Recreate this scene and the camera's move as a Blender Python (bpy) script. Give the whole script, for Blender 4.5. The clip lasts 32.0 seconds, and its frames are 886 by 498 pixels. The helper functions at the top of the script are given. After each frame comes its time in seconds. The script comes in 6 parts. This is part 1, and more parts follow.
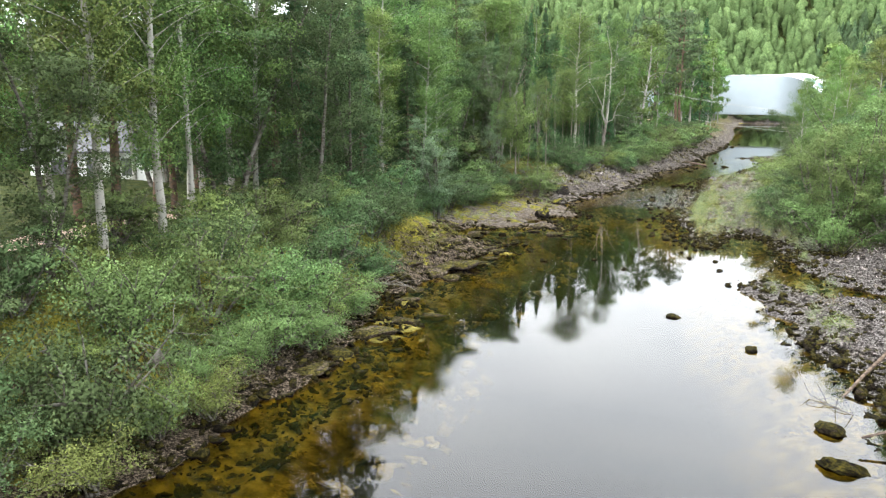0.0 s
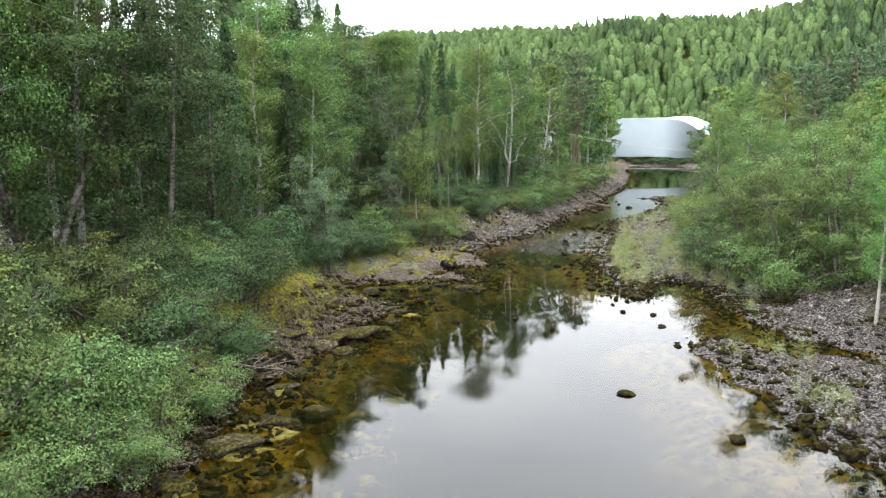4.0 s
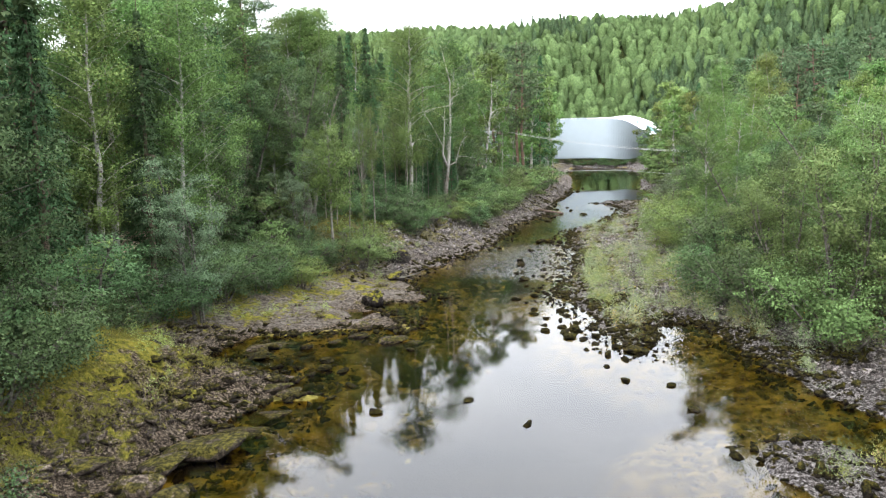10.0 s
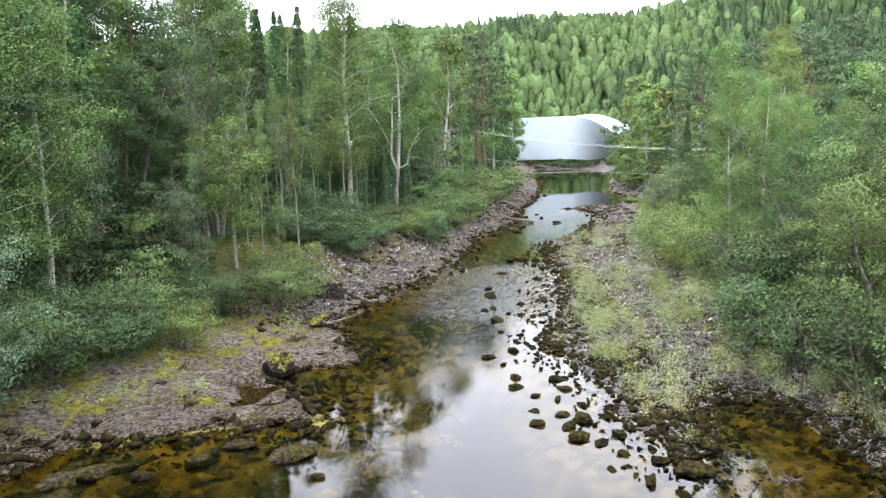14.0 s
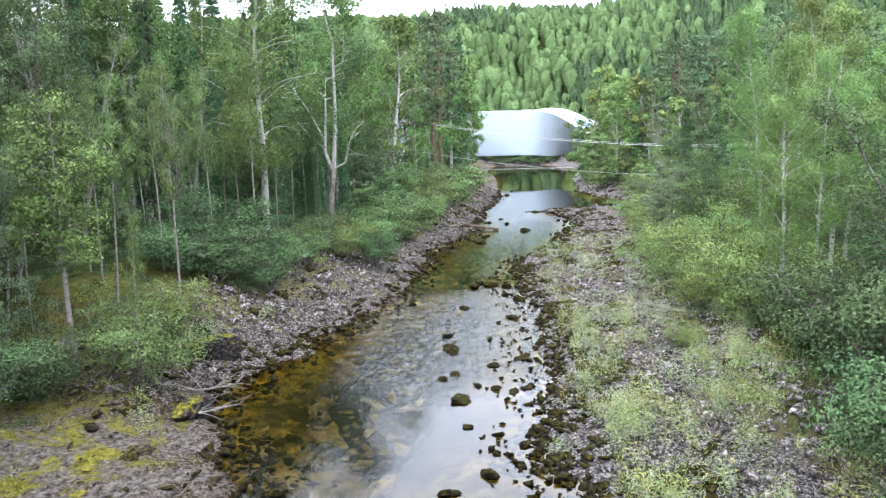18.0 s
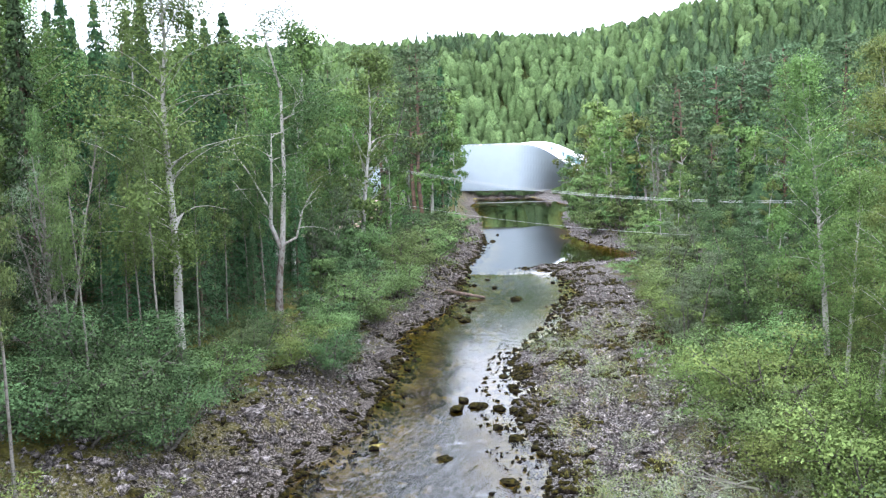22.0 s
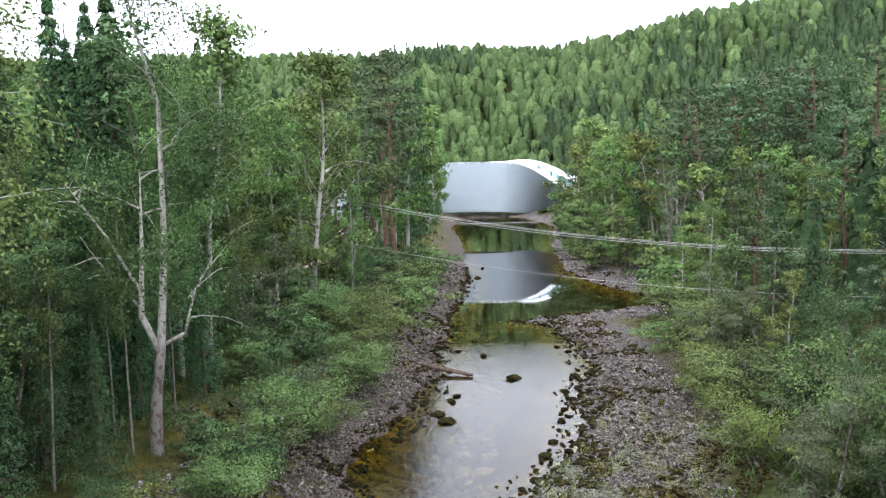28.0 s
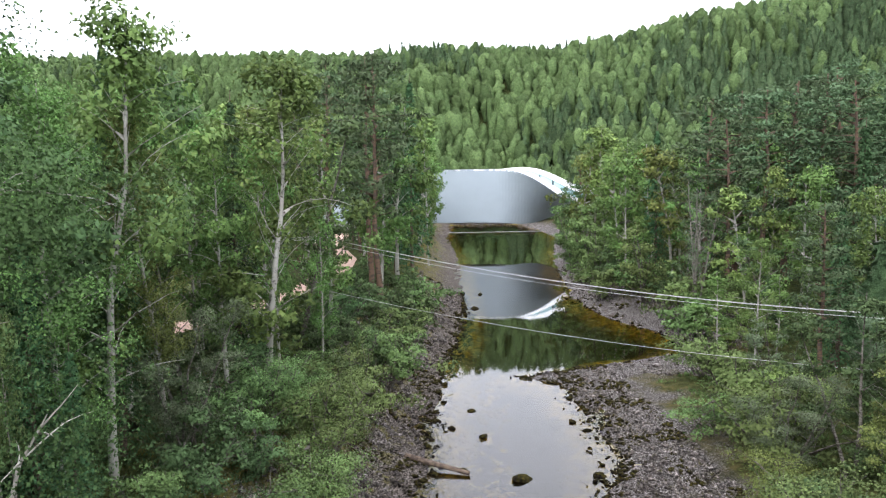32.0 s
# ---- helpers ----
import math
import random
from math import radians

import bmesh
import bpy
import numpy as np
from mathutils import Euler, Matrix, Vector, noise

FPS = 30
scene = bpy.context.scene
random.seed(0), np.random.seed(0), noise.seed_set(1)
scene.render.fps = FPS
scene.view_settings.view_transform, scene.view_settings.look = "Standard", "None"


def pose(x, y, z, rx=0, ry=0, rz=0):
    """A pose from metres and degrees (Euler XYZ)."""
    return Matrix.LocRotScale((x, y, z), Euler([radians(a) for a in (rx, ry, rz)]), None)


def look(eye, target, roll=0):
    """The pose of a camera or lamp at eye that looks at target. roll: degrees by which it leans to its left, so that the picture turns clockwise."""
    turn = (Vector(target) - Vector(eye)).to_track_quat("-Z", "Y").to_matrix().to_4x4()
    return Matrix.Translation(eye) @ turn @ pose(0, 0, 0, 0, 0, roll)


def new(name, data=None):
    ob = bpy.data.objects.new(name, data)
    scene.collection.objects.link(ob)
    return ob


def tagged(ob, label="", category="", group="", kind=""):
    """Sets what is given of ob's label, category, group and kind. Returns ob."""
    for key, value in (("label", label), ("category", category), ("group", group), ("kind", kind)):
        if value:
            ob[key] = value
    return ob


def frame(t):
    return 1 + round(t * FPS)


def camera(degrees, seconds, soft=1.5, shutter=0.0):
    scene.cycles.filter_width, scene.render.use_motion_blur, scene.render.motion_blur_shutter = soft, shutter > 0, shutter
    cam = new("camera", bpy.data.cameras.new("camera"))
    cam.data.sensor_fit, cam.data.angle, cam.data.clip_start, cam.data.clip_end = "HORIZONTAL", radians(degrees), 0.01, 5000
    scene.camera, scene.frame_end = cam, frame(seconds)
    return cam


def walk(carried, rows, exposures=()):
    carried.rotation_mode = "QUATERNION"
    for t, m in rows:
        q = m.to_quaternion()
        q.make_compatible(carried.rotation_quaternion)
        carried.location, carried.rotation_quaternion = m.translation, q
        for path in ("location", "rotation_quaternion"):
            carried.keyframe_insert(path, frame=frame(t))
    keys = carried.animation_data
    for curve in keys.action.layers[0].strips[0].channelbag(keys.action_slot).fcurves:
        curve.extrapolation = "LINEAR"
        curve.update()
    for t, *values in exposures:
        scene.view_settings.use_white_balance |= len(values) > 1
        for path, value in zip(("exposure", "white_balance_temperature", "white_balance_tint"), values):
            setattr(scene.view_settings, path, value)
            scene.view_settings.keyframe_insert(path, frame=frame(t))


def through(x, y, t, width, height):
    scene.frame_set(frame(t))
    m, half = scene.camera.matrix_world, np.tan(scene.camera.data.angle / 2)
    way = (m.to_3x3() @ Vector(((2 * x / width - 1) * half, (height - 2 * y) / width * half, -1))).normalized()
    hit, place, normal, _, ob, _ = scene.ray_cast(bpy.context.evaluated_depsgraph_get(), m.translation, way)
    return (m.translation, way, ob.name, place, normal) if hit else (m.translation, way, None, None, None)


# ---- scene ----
LENS = 62.0
PATH = [
    (0, (2.985, 3.460, 8.430), (-3.430, 21.963, 4.366), 0.23),
    (0.5, (2.787, 4.272, 8.369), (-3.517, 22.814, 4.314), 0.18),
    (1, (2.550, 5.137, 8.293), (-3.568, 23.751, 4.281), 0.12),
    (1.5, (2.206, 5.793, 8.205), (-3.611, 24.553, 4.435), 0.37),
    (2, (1.978, 6.535, 8.139), (-3.509, 25.462, 4.722), 0.02),
    (2.5, (1.761, 7.433, 8.034), (-3.358, 26.508, 4.880), -0.03),
    (3, (1.540, 8.333, 7.892), (-3.145, 27.543, 4.885), -0.11),
    (3.5, (1.376, 9.173, 7.790), (-2.891, 28.497, 4.901), -0.41),
    (4, (1.158, 10.077, 7.661), (-2.691, 29.499, 4.839), -0.30),
    (4.5, (1.024, 10.975, 7.536), (-2.483, 30.464, 4.726), -0.48),
    (6.5, (0.371, 14.429, 7.250), (-2.509, 34.024, 4.469), -0.59),
    (7, (0.267, 15.296, 7.224), (-2.536, 34.905, 4.461), -0.74),
    (7.5, (0.163, 16.200, 7.235), (-2.573, 35.819, 4.477), -0.84),
    (8, (0.088, 17.130, 7.199), (-2.566, 36.763, 4.465), -0.88),
    (8.5, (0.028, 18.093, 7.214), (-2.507, 37.745, 4.500), -0.99),
    (9, (-0.028, 19.214, 7.206), (-2.497, 38.877, 4.506), -1.04),
    (9.5, (-0.145, 20.347, 7.215), (-2.487, 40.025, 4.512), -0.99),
    (10, (-0.276, 21.514, 7.227), (-2.482, 41.206, 4.513), -0.99),
    (10.5, (-0.304, 22.726, 7.230), (-2.419, 42.428, 4.518), -1.09),
    (11, (-0.395, 24.079, 7.152), (-2.338, 43.803, 4.471), -1.14),
    (11.5, (-0.425, 25.475, 7.093), (-2.261, 45.213, 4.441), -1.32),
    (12, (-0.552, 26.750, 7.076), (-2.209, 46.505, 4.432), -1.33),
    (12.5, (-0.612, 28.067, 7.060), (-2.131, 47.835, 4.431), -1.49),
    (13, (-0.616, 29.410, 7.093), (-2.013, 49.185, 4.453), -1.71),
    (13.5, (-0.684, 30.830, 7.002), (-1.937, 50.617, 4.373), -1.70),
    (14, (-0.688, 32.278, 6.889), (-1.844, 52.070, 4.253), -1.79),
    (14.5, (-0.730, 33.597, 6.783), (-1.725, 53.395, 4.125), -1.83),
    (16.5, (-0.735, 38.440, 6.622), (-1.154, 58.248, 3.892), -1.71),
    (17, (-0.819, 39.848, 6.667), (-1.063, 59.654, 3.900), -1.48),
    (17.5, (-0.808, 41.155, 6.731), (-0.897, 60.958, 3.931), -1.41),
    (18, (-0.689, 42.354, 6.902), (-0.679, 62.157, 4.099), -1.55),
    (18.5, (-0.630, 43.469, 7.357), (-0.580, 63.268, 4.528), -1.59),
    (19, (-0.558, 44.531, 7.847), (-0.493, 64.327, 4.998), -1.52),
    (19.5, (-0.460, 45.553, 8.168), (-0.389, 65.358, 5.378), -1.57),
    (20, (-0.331, 46.551, 8.507), (-0.269, 66.353, 5.698), -1.41),
    (20.5, (-0.276, 47.634, 8.628), (-0.182, 67.439, 5.843), -1.46),
    (21, (-0.255, 48.689, 8.724), (-0.062, 68.498, 5.975), -1.50),
    (21.5, (-0.266, 49.747, 8.911), (0.093, 69.575, 6.316), -1.37),
    (22, (-0.246, 50.805, 8.993), (0.243, 70.682, 6.827), -1.38),
    (22.5, (-0.211, 51.814, 9.066), (0.401, 71.715, 7.172), -1.28),
    (23, (-0.252, 52.819, 9.166), (0.505, 72.714, 7.264), -1.24),
    (23.5, (-0.188, 53.757, 9.214), (0.630, 73.652, 7.333), -1.25),
    (24, (-0.139, 54.651, 9.282), (0.747, 74.544, 7.414), -1.26),
    (24.5, (-0.063, 55.652, 9.370), (0.833, 75.544, 7.498), -1.27),
    (25, (-0.007, 56.638, 9.388), (0.908, 76.531, 7.538), -1.29),
    (25.5, (0.063, 57.596, 9.600), (0.985, 77.489, 7.744), -1.14),
    (27.5, (0.318, 61.861, 10.203), (1.346, 81.753, 8.390), -1.20),
    (28, (0.380, 62.912, 10.300), (1.424, 82.801, 8.472), -1.14),
    (28.5, (0.451, 64.024, 10.475), (1.509, 83.912, 8.641), -1.07),
    (29, (0.512, 65.083, 10.717), (1.606, 84.968, 8.874), -1.01),
    (29.5, (0.639, 66.111, 10.910), (1.753, 85.997, 9.087), -0.98),
    (30, (0.703, 67.301, 11.165), (1.833, 87.183, 9.310), -0.82),
    (30.5, (0.729, 68.508, 11.439), (1.902, 88.387, 9.588), -0.68),
    (31, (0.948, 69.460, 11.779), (2.085, 89.341, 9.916), -0.87),
    (31.5, (0.975, 70.325, 12.125), (2.130, 90.201, 10.231), -0.51),
    (32, (1.098, 71.456, 12.252), (2.257, 91.333, 10.367), -0.71),
]
cam = camera(LENS, 32.0, soft=1.25)
walk(cam, [(t, look(eye, target, roll)) for t, eye, target, roll in PATH], exposures=[(0.0, 0.49, 6650, 6), (2.0, 0.47, 6632, 6), (4.0, 0.21, 6614, 7), (9.0, 0.26, 6570, 8), (12.0, 0.39, 6420, 10), (14.0, 0.47, 6310, 12), (17.0, 0.54, 6010, 13), (19.0, 0.61, 5880, 11), (21.0, 0.49, 5890, 12), (22.0, 0.38, 5900, 12), (23.0, 0.25, 5930, 12), (25.0, 0.1, 6100, 11), (28.0, -0.08, 6250, 12), (30.0, -0.15, 6325, 12), (32.0, -0.18, 6400, 12)])

# ---------------------------------------------------------------- sky and light: bright overcast day
world = bpy.data.worlds.new("overcast_sky")
scene.world = world
world.use_nodes = True
wn, wl = world.node_tree.nodes, world.node_tree.links
wn.clear()
sky = wn.new("ShaderNodeTexSky")
sky.sky_type, sky.sun_disc = "NISHITA", False
sky.sun_elevation, sky.sun_rotation = radians(48), radians(200)
sky.air_density, sky.dust_density, sky.ozone_density = 1.0, 4.0, 1.0
hsv = wn.new("ShaderNodeHueSaturation")
hsv.inputs["Saturation"].default_value = 0.16
hsv.inputs["Value"].default_value = 1.0
wc = wn.new("ShaderNodeTexCoord")
cloud = wn.new("ShaderNodeTexNoise")
cloud.inputs["Scale"].default_value, cloud.inputs["Detail"].default_value = 3.0, 3.0
wmap = wn.new("ShaderNodeMapping")
wmap.inputs["Scale"].default_value = (1.0, 1.0, 3.0)
cr = wn.new("ShaderNodeValToRGB")
cr.color_ramp.elements[0].position, cr.color_ramp.elements[0].color = 0.28, (0.86, 0.875, 0.905, 1)
cr.color_ramp.elements[1].position, cr.color_ramp.elements[1].color = 0.70, (1.05, 1.045, 1.045, 1)
parts_ = wn.new("ShaderNodeSeparateXYZ")
dome = wn.new("ShaderNodeValToRGB")
dome.color_ramp.elements[0].position, dome.color_ramp.elements[0].color = 0.5, (0.93, 0.935, 0.96, 1)
dome.color_ramp.elements[1].position, dome.color_ramp.elements[1].color = 0.98, (1.75, 1.74, 1.72, 1)
lofty = wn.new("ShaderNodeMix")
lofty.data_type, lofty.blend_type = "RGBA", "MULTIPLY"
lofty.inputs["Factor"].default_value = 1.0
veil = wn.new("ShaderNodeMix")
veil.data_type, veil.blend_type = "RGBA", "MULTIPLY"
veil.inputs["Factor"].default_value = 1.0
even = wn.new("ShaderNodeMix")
even.data_type = "RGBA"
even.inputs["Factor"].default_value = 0.72
even.inputs[7].default_value = (33.8, 34.6, 36.0, 1)
bg = wn.new("ShaderNodeBackground")
bg.inputs["Strength"].default_value = 0.12
wo = wn.new("ShaderNodeOutputWorld")
wl.new(sky.outputs[0], hsv.inputs["Color"])
wl.new(hsv.outputs[0], even.inputs[6])
wl.new(wc.outputs["Generated"], wmap.inputs[0])
wl.new(wmap.outputs[0], cloud.inputs["Vector"])
wl.new(cloud.outputs[0], cr.inputs[0])
wl.new(even.outputs[2], veil.inputs[6])
wl.new(cr.outputs[0], veil.inputs[7])
wl.new(wc.outputs["Generated"], parts_.inputs[0])
wl.new(parts_.outputs[2], dome.inputs[0])
wl.new(veil.outputs[2], lofty.inputs[6])
wl.new(dome.outputs[0], lofty.inputs[7])
wl.new(lofty.outputs[2], bg.inputs[0])
wl.new(bg.outputs[0], wo.inputs[0])

sun = new("sun", bpy.data.lights.new("sun", "SUN"))
sun.data.energy, sun.data.angle, sun.data.color = 1.5, radians(20), (1.0, 0.97, 0.92)
sun.matrix_world = look((-30, -40, 90), (20, 60, 0))

# ---------------------------------------------------------------- materials


def material(name):
    m = bpy.data.materials.new(name)
    m.use_nodes = True
    n = m.node_tree.nodes
    return m, n, m.node_tree.links, n["Principled BSDF"]


def ramp(n, stops):
    r = n.new("ShaderNodeValToRGB")
    while len(r.color_ramp.elements) < len(stops):
        r.color_ramp.elements.new(0.5)
    for e, (p, c) in zip(r.color_ramp.elements, stops):
        e.position, e.color = p, (*c, 1)
    return r


def noise_tex(n, l, scale, detail=4.0, rough=0.55, vec=None):
    t = n.new("ShaderNodeTexNoise")
    t.inputs["Scale"].default_value, t.inputs["Detail"].default_value = scale, detail
    t.inputs["Roughness"].default_value = rough
    if vec is None:
        vec = n.new("ShaderNodeTexCoord").outputs["Object"]
    l.new(vec, t.inputs["Vector"])
    return t


def mixed(n, l, fac, a, b, blend="MIX"):
    m = n.new("ShaderNodeMix")
    m.data_type, m.blend_type = "RGBA", blend
    for sock, v in ((m.inputs["Factor"], fac), (m.inputs[6], a), (m.inputs[7], b)):
        if isinstance(v, (int, float)):
            sock.default_value = v
        elif isinstance(v, tuple):
            sock.default_value = (*v, 1)
        else:
            l.new(v, sock)
    return m.outputs[2]


def calc(n, l, op, a, b=0.0):
    m = n.new("ShaderNodeMath")
    m.operation = op
    for sock, v in zip(m.inputs, (a, b)):
        if isinstance(v, (int, float)):
            sock.default_value = v
        else:
            l.new(v, sock)
    return m.outputs[0]


def bump(n, l, height, strength, dist, target):
    b = n.new("ShaderNodeBump")
    b.inputs["Strength"].default_value, b.inputs["Distance"].default_value = strength, dist
    l.new(height, b.inputs["Height"])
    l.new(b.outputs[0], target)
    return b


def leaf_material(name, dark, mid, light, through=0.24, far=False):
    """Foliage: colour varies leaf by leaf and tree by tree; thin leaves let light through."""
    m, n, l, p = material(name)
    geo, info = n.new("ShaderNodeNewGeometry"), n.new("ShaderNodeObjectInfo")
    dark, mid, light = (tuple(a * b for a, b in zip(c, (1.13, 1.08, 1.08))) for c in (dark, mid, light))
    near = [tuple(0.65 * a + 0.35 * b for a, b in zip(mid, c)) for c in (dark, light)]
    r = ramp(n, [(0.0, near[0]), (0.5, mid), (1.0, near[1])])
    l.new(geo.outputs["Random Per Island"], r.inputs[0])
    tone = n.new("ShaderNodeHueSaturation")
    tone.inputs["Saturation"].default_value = 0.87
    l.new(r.outputs[0], tone.inputs["Color"])
    l.new(calc(n, l, "ADD", calc(n, l, "MULTIPLY", info.outputs["Random"], 0.05), 0.475), tone.inputs["Hue"])
    l.new(calc(n, l, "ADD", calc(n, l, "MULTIPLY", info.outputs["Random"], 0.5), 0.85), tone.inputs["Value"])
    at = n.new("ShaderNodeAttribute")
    at.attribute_name = "tone"
    shade = mixed(n, l, 1.0, tone.outputs[0], at.outputs["Color"], "MULTIPLY")
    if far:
        # sprays of leaves too small to tell apart: noise tone, darker in bump hollows
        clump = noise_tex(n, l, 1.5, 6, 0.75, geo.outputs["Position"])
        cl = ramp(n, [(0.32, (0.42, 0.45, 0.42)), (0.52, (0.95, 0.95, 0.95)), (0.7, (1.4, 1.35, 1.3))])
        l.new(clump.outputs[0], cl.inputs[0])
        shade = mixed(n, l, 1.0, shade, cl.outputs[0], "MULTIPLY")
        bump(n, l, clump.outputs[0], 1.0, 0.7, p.inputs["Normal"])
    l.new(shade, p.inputs["Base Color"])
    p.inputs["Roughness"].default_value = 0.55
    p.inputs["Specular IOR Level"].default_value = 0.04
    tr = n.new("ShaderNodeBsdfTranslucent")
    l.new(shade, tr.inputs[0])
    mix = n.new("ShaderNodeMixShader")
    mix.inputs[0].default_value = through
    l.new(p.outputs[0], mix.inputs[1])
    l.new(tr.outputs[0], mix.inputs[2])
    l.new(mix.outputs[0], n["Material Output"].inputs[0])
    return m


BIRCH_LEAF = leaf_material("birch_leaves", (0.038, 0.087, 0.018), (0.09, 0.174, 0.036), (0.178, 0.288, 0.062))
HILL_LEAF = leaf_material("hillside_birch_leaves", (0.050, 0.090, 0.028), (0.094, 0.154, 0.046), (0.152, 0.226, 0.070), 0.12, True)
GOLD_LEAF = leaf_material("yellowing_birch_leaves", (0.054, 0.088, 0.018), (0.112, 0.16, 0.033), (0.20, 0.245, 0.052))
ALDER_LEAF = leaf_material("alder_leaves", (0.028, 0.056, 0.019), (0.056, 0.102, 0.034), (0.104, 0.165, 0.058))
WILLOW_LEAF = leaf_material("willow_leaves", (0.042, 0.079, 0.022), (0.091, 0.152, 0.040), (0.172, 0.248, 0.074))
GREY_LEAF = leaf_material("grey_willow_leaves", (0.046, 0.078, 0.038), (0.095, 0.14, 0.073), (0.18, 0.238, 0.132))
SPRUCE_LEAF = leaf_material("spruce_needles", (0.014, 0.04, 0.014), (0.034, 0.08, 0.028), (0.07, 0.135, 0.045), 0.14)
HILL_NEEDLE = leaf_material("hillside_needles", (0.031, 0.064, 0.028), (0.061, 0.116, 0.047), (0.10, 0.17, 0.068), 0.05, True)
PINE_LEAF = leaf_material("pine_needles", (0.028, 0.055, 0.026), (0.062, 0.108, 0.046), (0.11, 0.165, 0.075), 0.16)
OLD_LEAF = leaf_material("old_birch_leaves", (0.022, 0.046, 0.014), (0.050, 0.092, 0.026), (0.10, 0.158, 0.044))
GRASS_LEAF = leaf_material("bank_grass", (0.055, 0.062, 0.009), (0.12, 0.112, 0.016), (0.21, 0.18, 0.036))
HERB_LEAF = leaf_material("bar_herbs", (0.075, 0.13, 0.04), (0.16, 0.235, 0.08), (0.29, 0.35, 0.155))
PALE_HERB = leaf_material("grey_green_herbs", (0.12, 0.17, 0.09), (0.23, 0.30, 0.165), (0.36, 0.42, 0.26))
LIME_HERB = leaf_material("yellow_green_herbs", (0.11, 0.15, 0.03), (0.22, 0.27, 0.06), (0.36, 0.39, 0.11))
RUST_HERB = leaf_material("withered_herbs", (0.085, 0.06, 0.024), (0.18, 0.13, 0.055), (0.32, 0.25, 0.12))
FLOWER = leaf_material("yellow_flowers", (0.45, 0.33, 0.02), (0.6, 0.46, 0.03), (0.7, 0.55, 0.05))


def bark_material(name, base, patch, scale, cut, stretch=2.2, pale=None):
    m, n, l, p = material(name)
    co = n.new("ShaderNodeTexCoord").outputs["Object"]
    mp = n.new("ShaderNodeMapping")
    mp.inputs["Scale"].default_value = (1.0, 1.0, stretch)
    l.new(co, mp.inputs[0])
    a = noise_tex(n, l, scale, 5, 0.6, mp.outputs[0])
    r = ramp(n, [(cut - 0.06, patch), (cut + 0.04, base)])
    l.new(a.outputs[0], r.inputs[0])
    b = noise_tex(n, l, 0.6, 3, 0.5, co)
    rr = ramp(n, [(0.3, (0.6, 0.58, 0.55)), (0.7, (1.0, 1.0, 1.0))])
    l.new(b.outputs[0], rr.inputs[0])
    col = r.outputs[0]
    if pale:
        # white bark higher up the stem, brown and cracked at its foot
        up = n.new("ShaderNodeSeparateXYZ")
        l.new(co, up.inputs[0])
        rise = n.new("ShaderNodeMapRange")
        rise.inputs["From Min"].default_value, rise.inputs["From Max"].default_value = 3.0, 5.2
        l.new(calc(n, l, "ADD", up.outputs[2], calc(n, l, "MULTIPLY", a.outputs[0], 1.6)), rise.inputs["Value"])
        col = mixed(n, l, rise.outputs[0], col, mixed(n, l, 1.0, pale, col, "SCREEN"))
    l.new(mixed(n, l, 1.0, col, rr.outputs[0], "MULTIPLY"), p.inputs["Base Color"])
    p.inputs["Roughness"].default_value = 0.85
    p.inputs["Specular IOR Level"].default_value = 0.08
    bump(n, l, a.outputs[0], 0.6, 0.03, p.inputs["Normal"])
    return m


BIRCH_BARK = bark_material("birch_bark", (0.42, 0.41, 0.38), (0.10, 0.09, 0.08), 6.0, 0.40, 1.6)
OLD_BARK = bark_material("old_birch_bark", (0.25, 0.235, 0.215), (0.13, 0.095, 0.08), 8.0, 0.48, 0.5, (0.36, 0.35, 0.33))
GREY_BARK = bark_material("grey_bark", (0.19, 0.18, 0.16), (0.08, 0.07, 0.06), 5.0, 0.5)
SPRUCE_BARK = bark_material("spruce_bark", (0.17, 0.13, 0.10), (0.08, 0.06, 0.05), 6.0, 0.5)
PINE_BARK = bark_material("pine_bark", (0.19, 0.125, 0.09), (0.10, 0.08, 0.066), 3.0, 0.5)
DEAD_WOOD = bark_material("dead_wood", (0.24, 0.225, 0.20), (0.12, 0.11, 0.095), 5.0, 0.45)


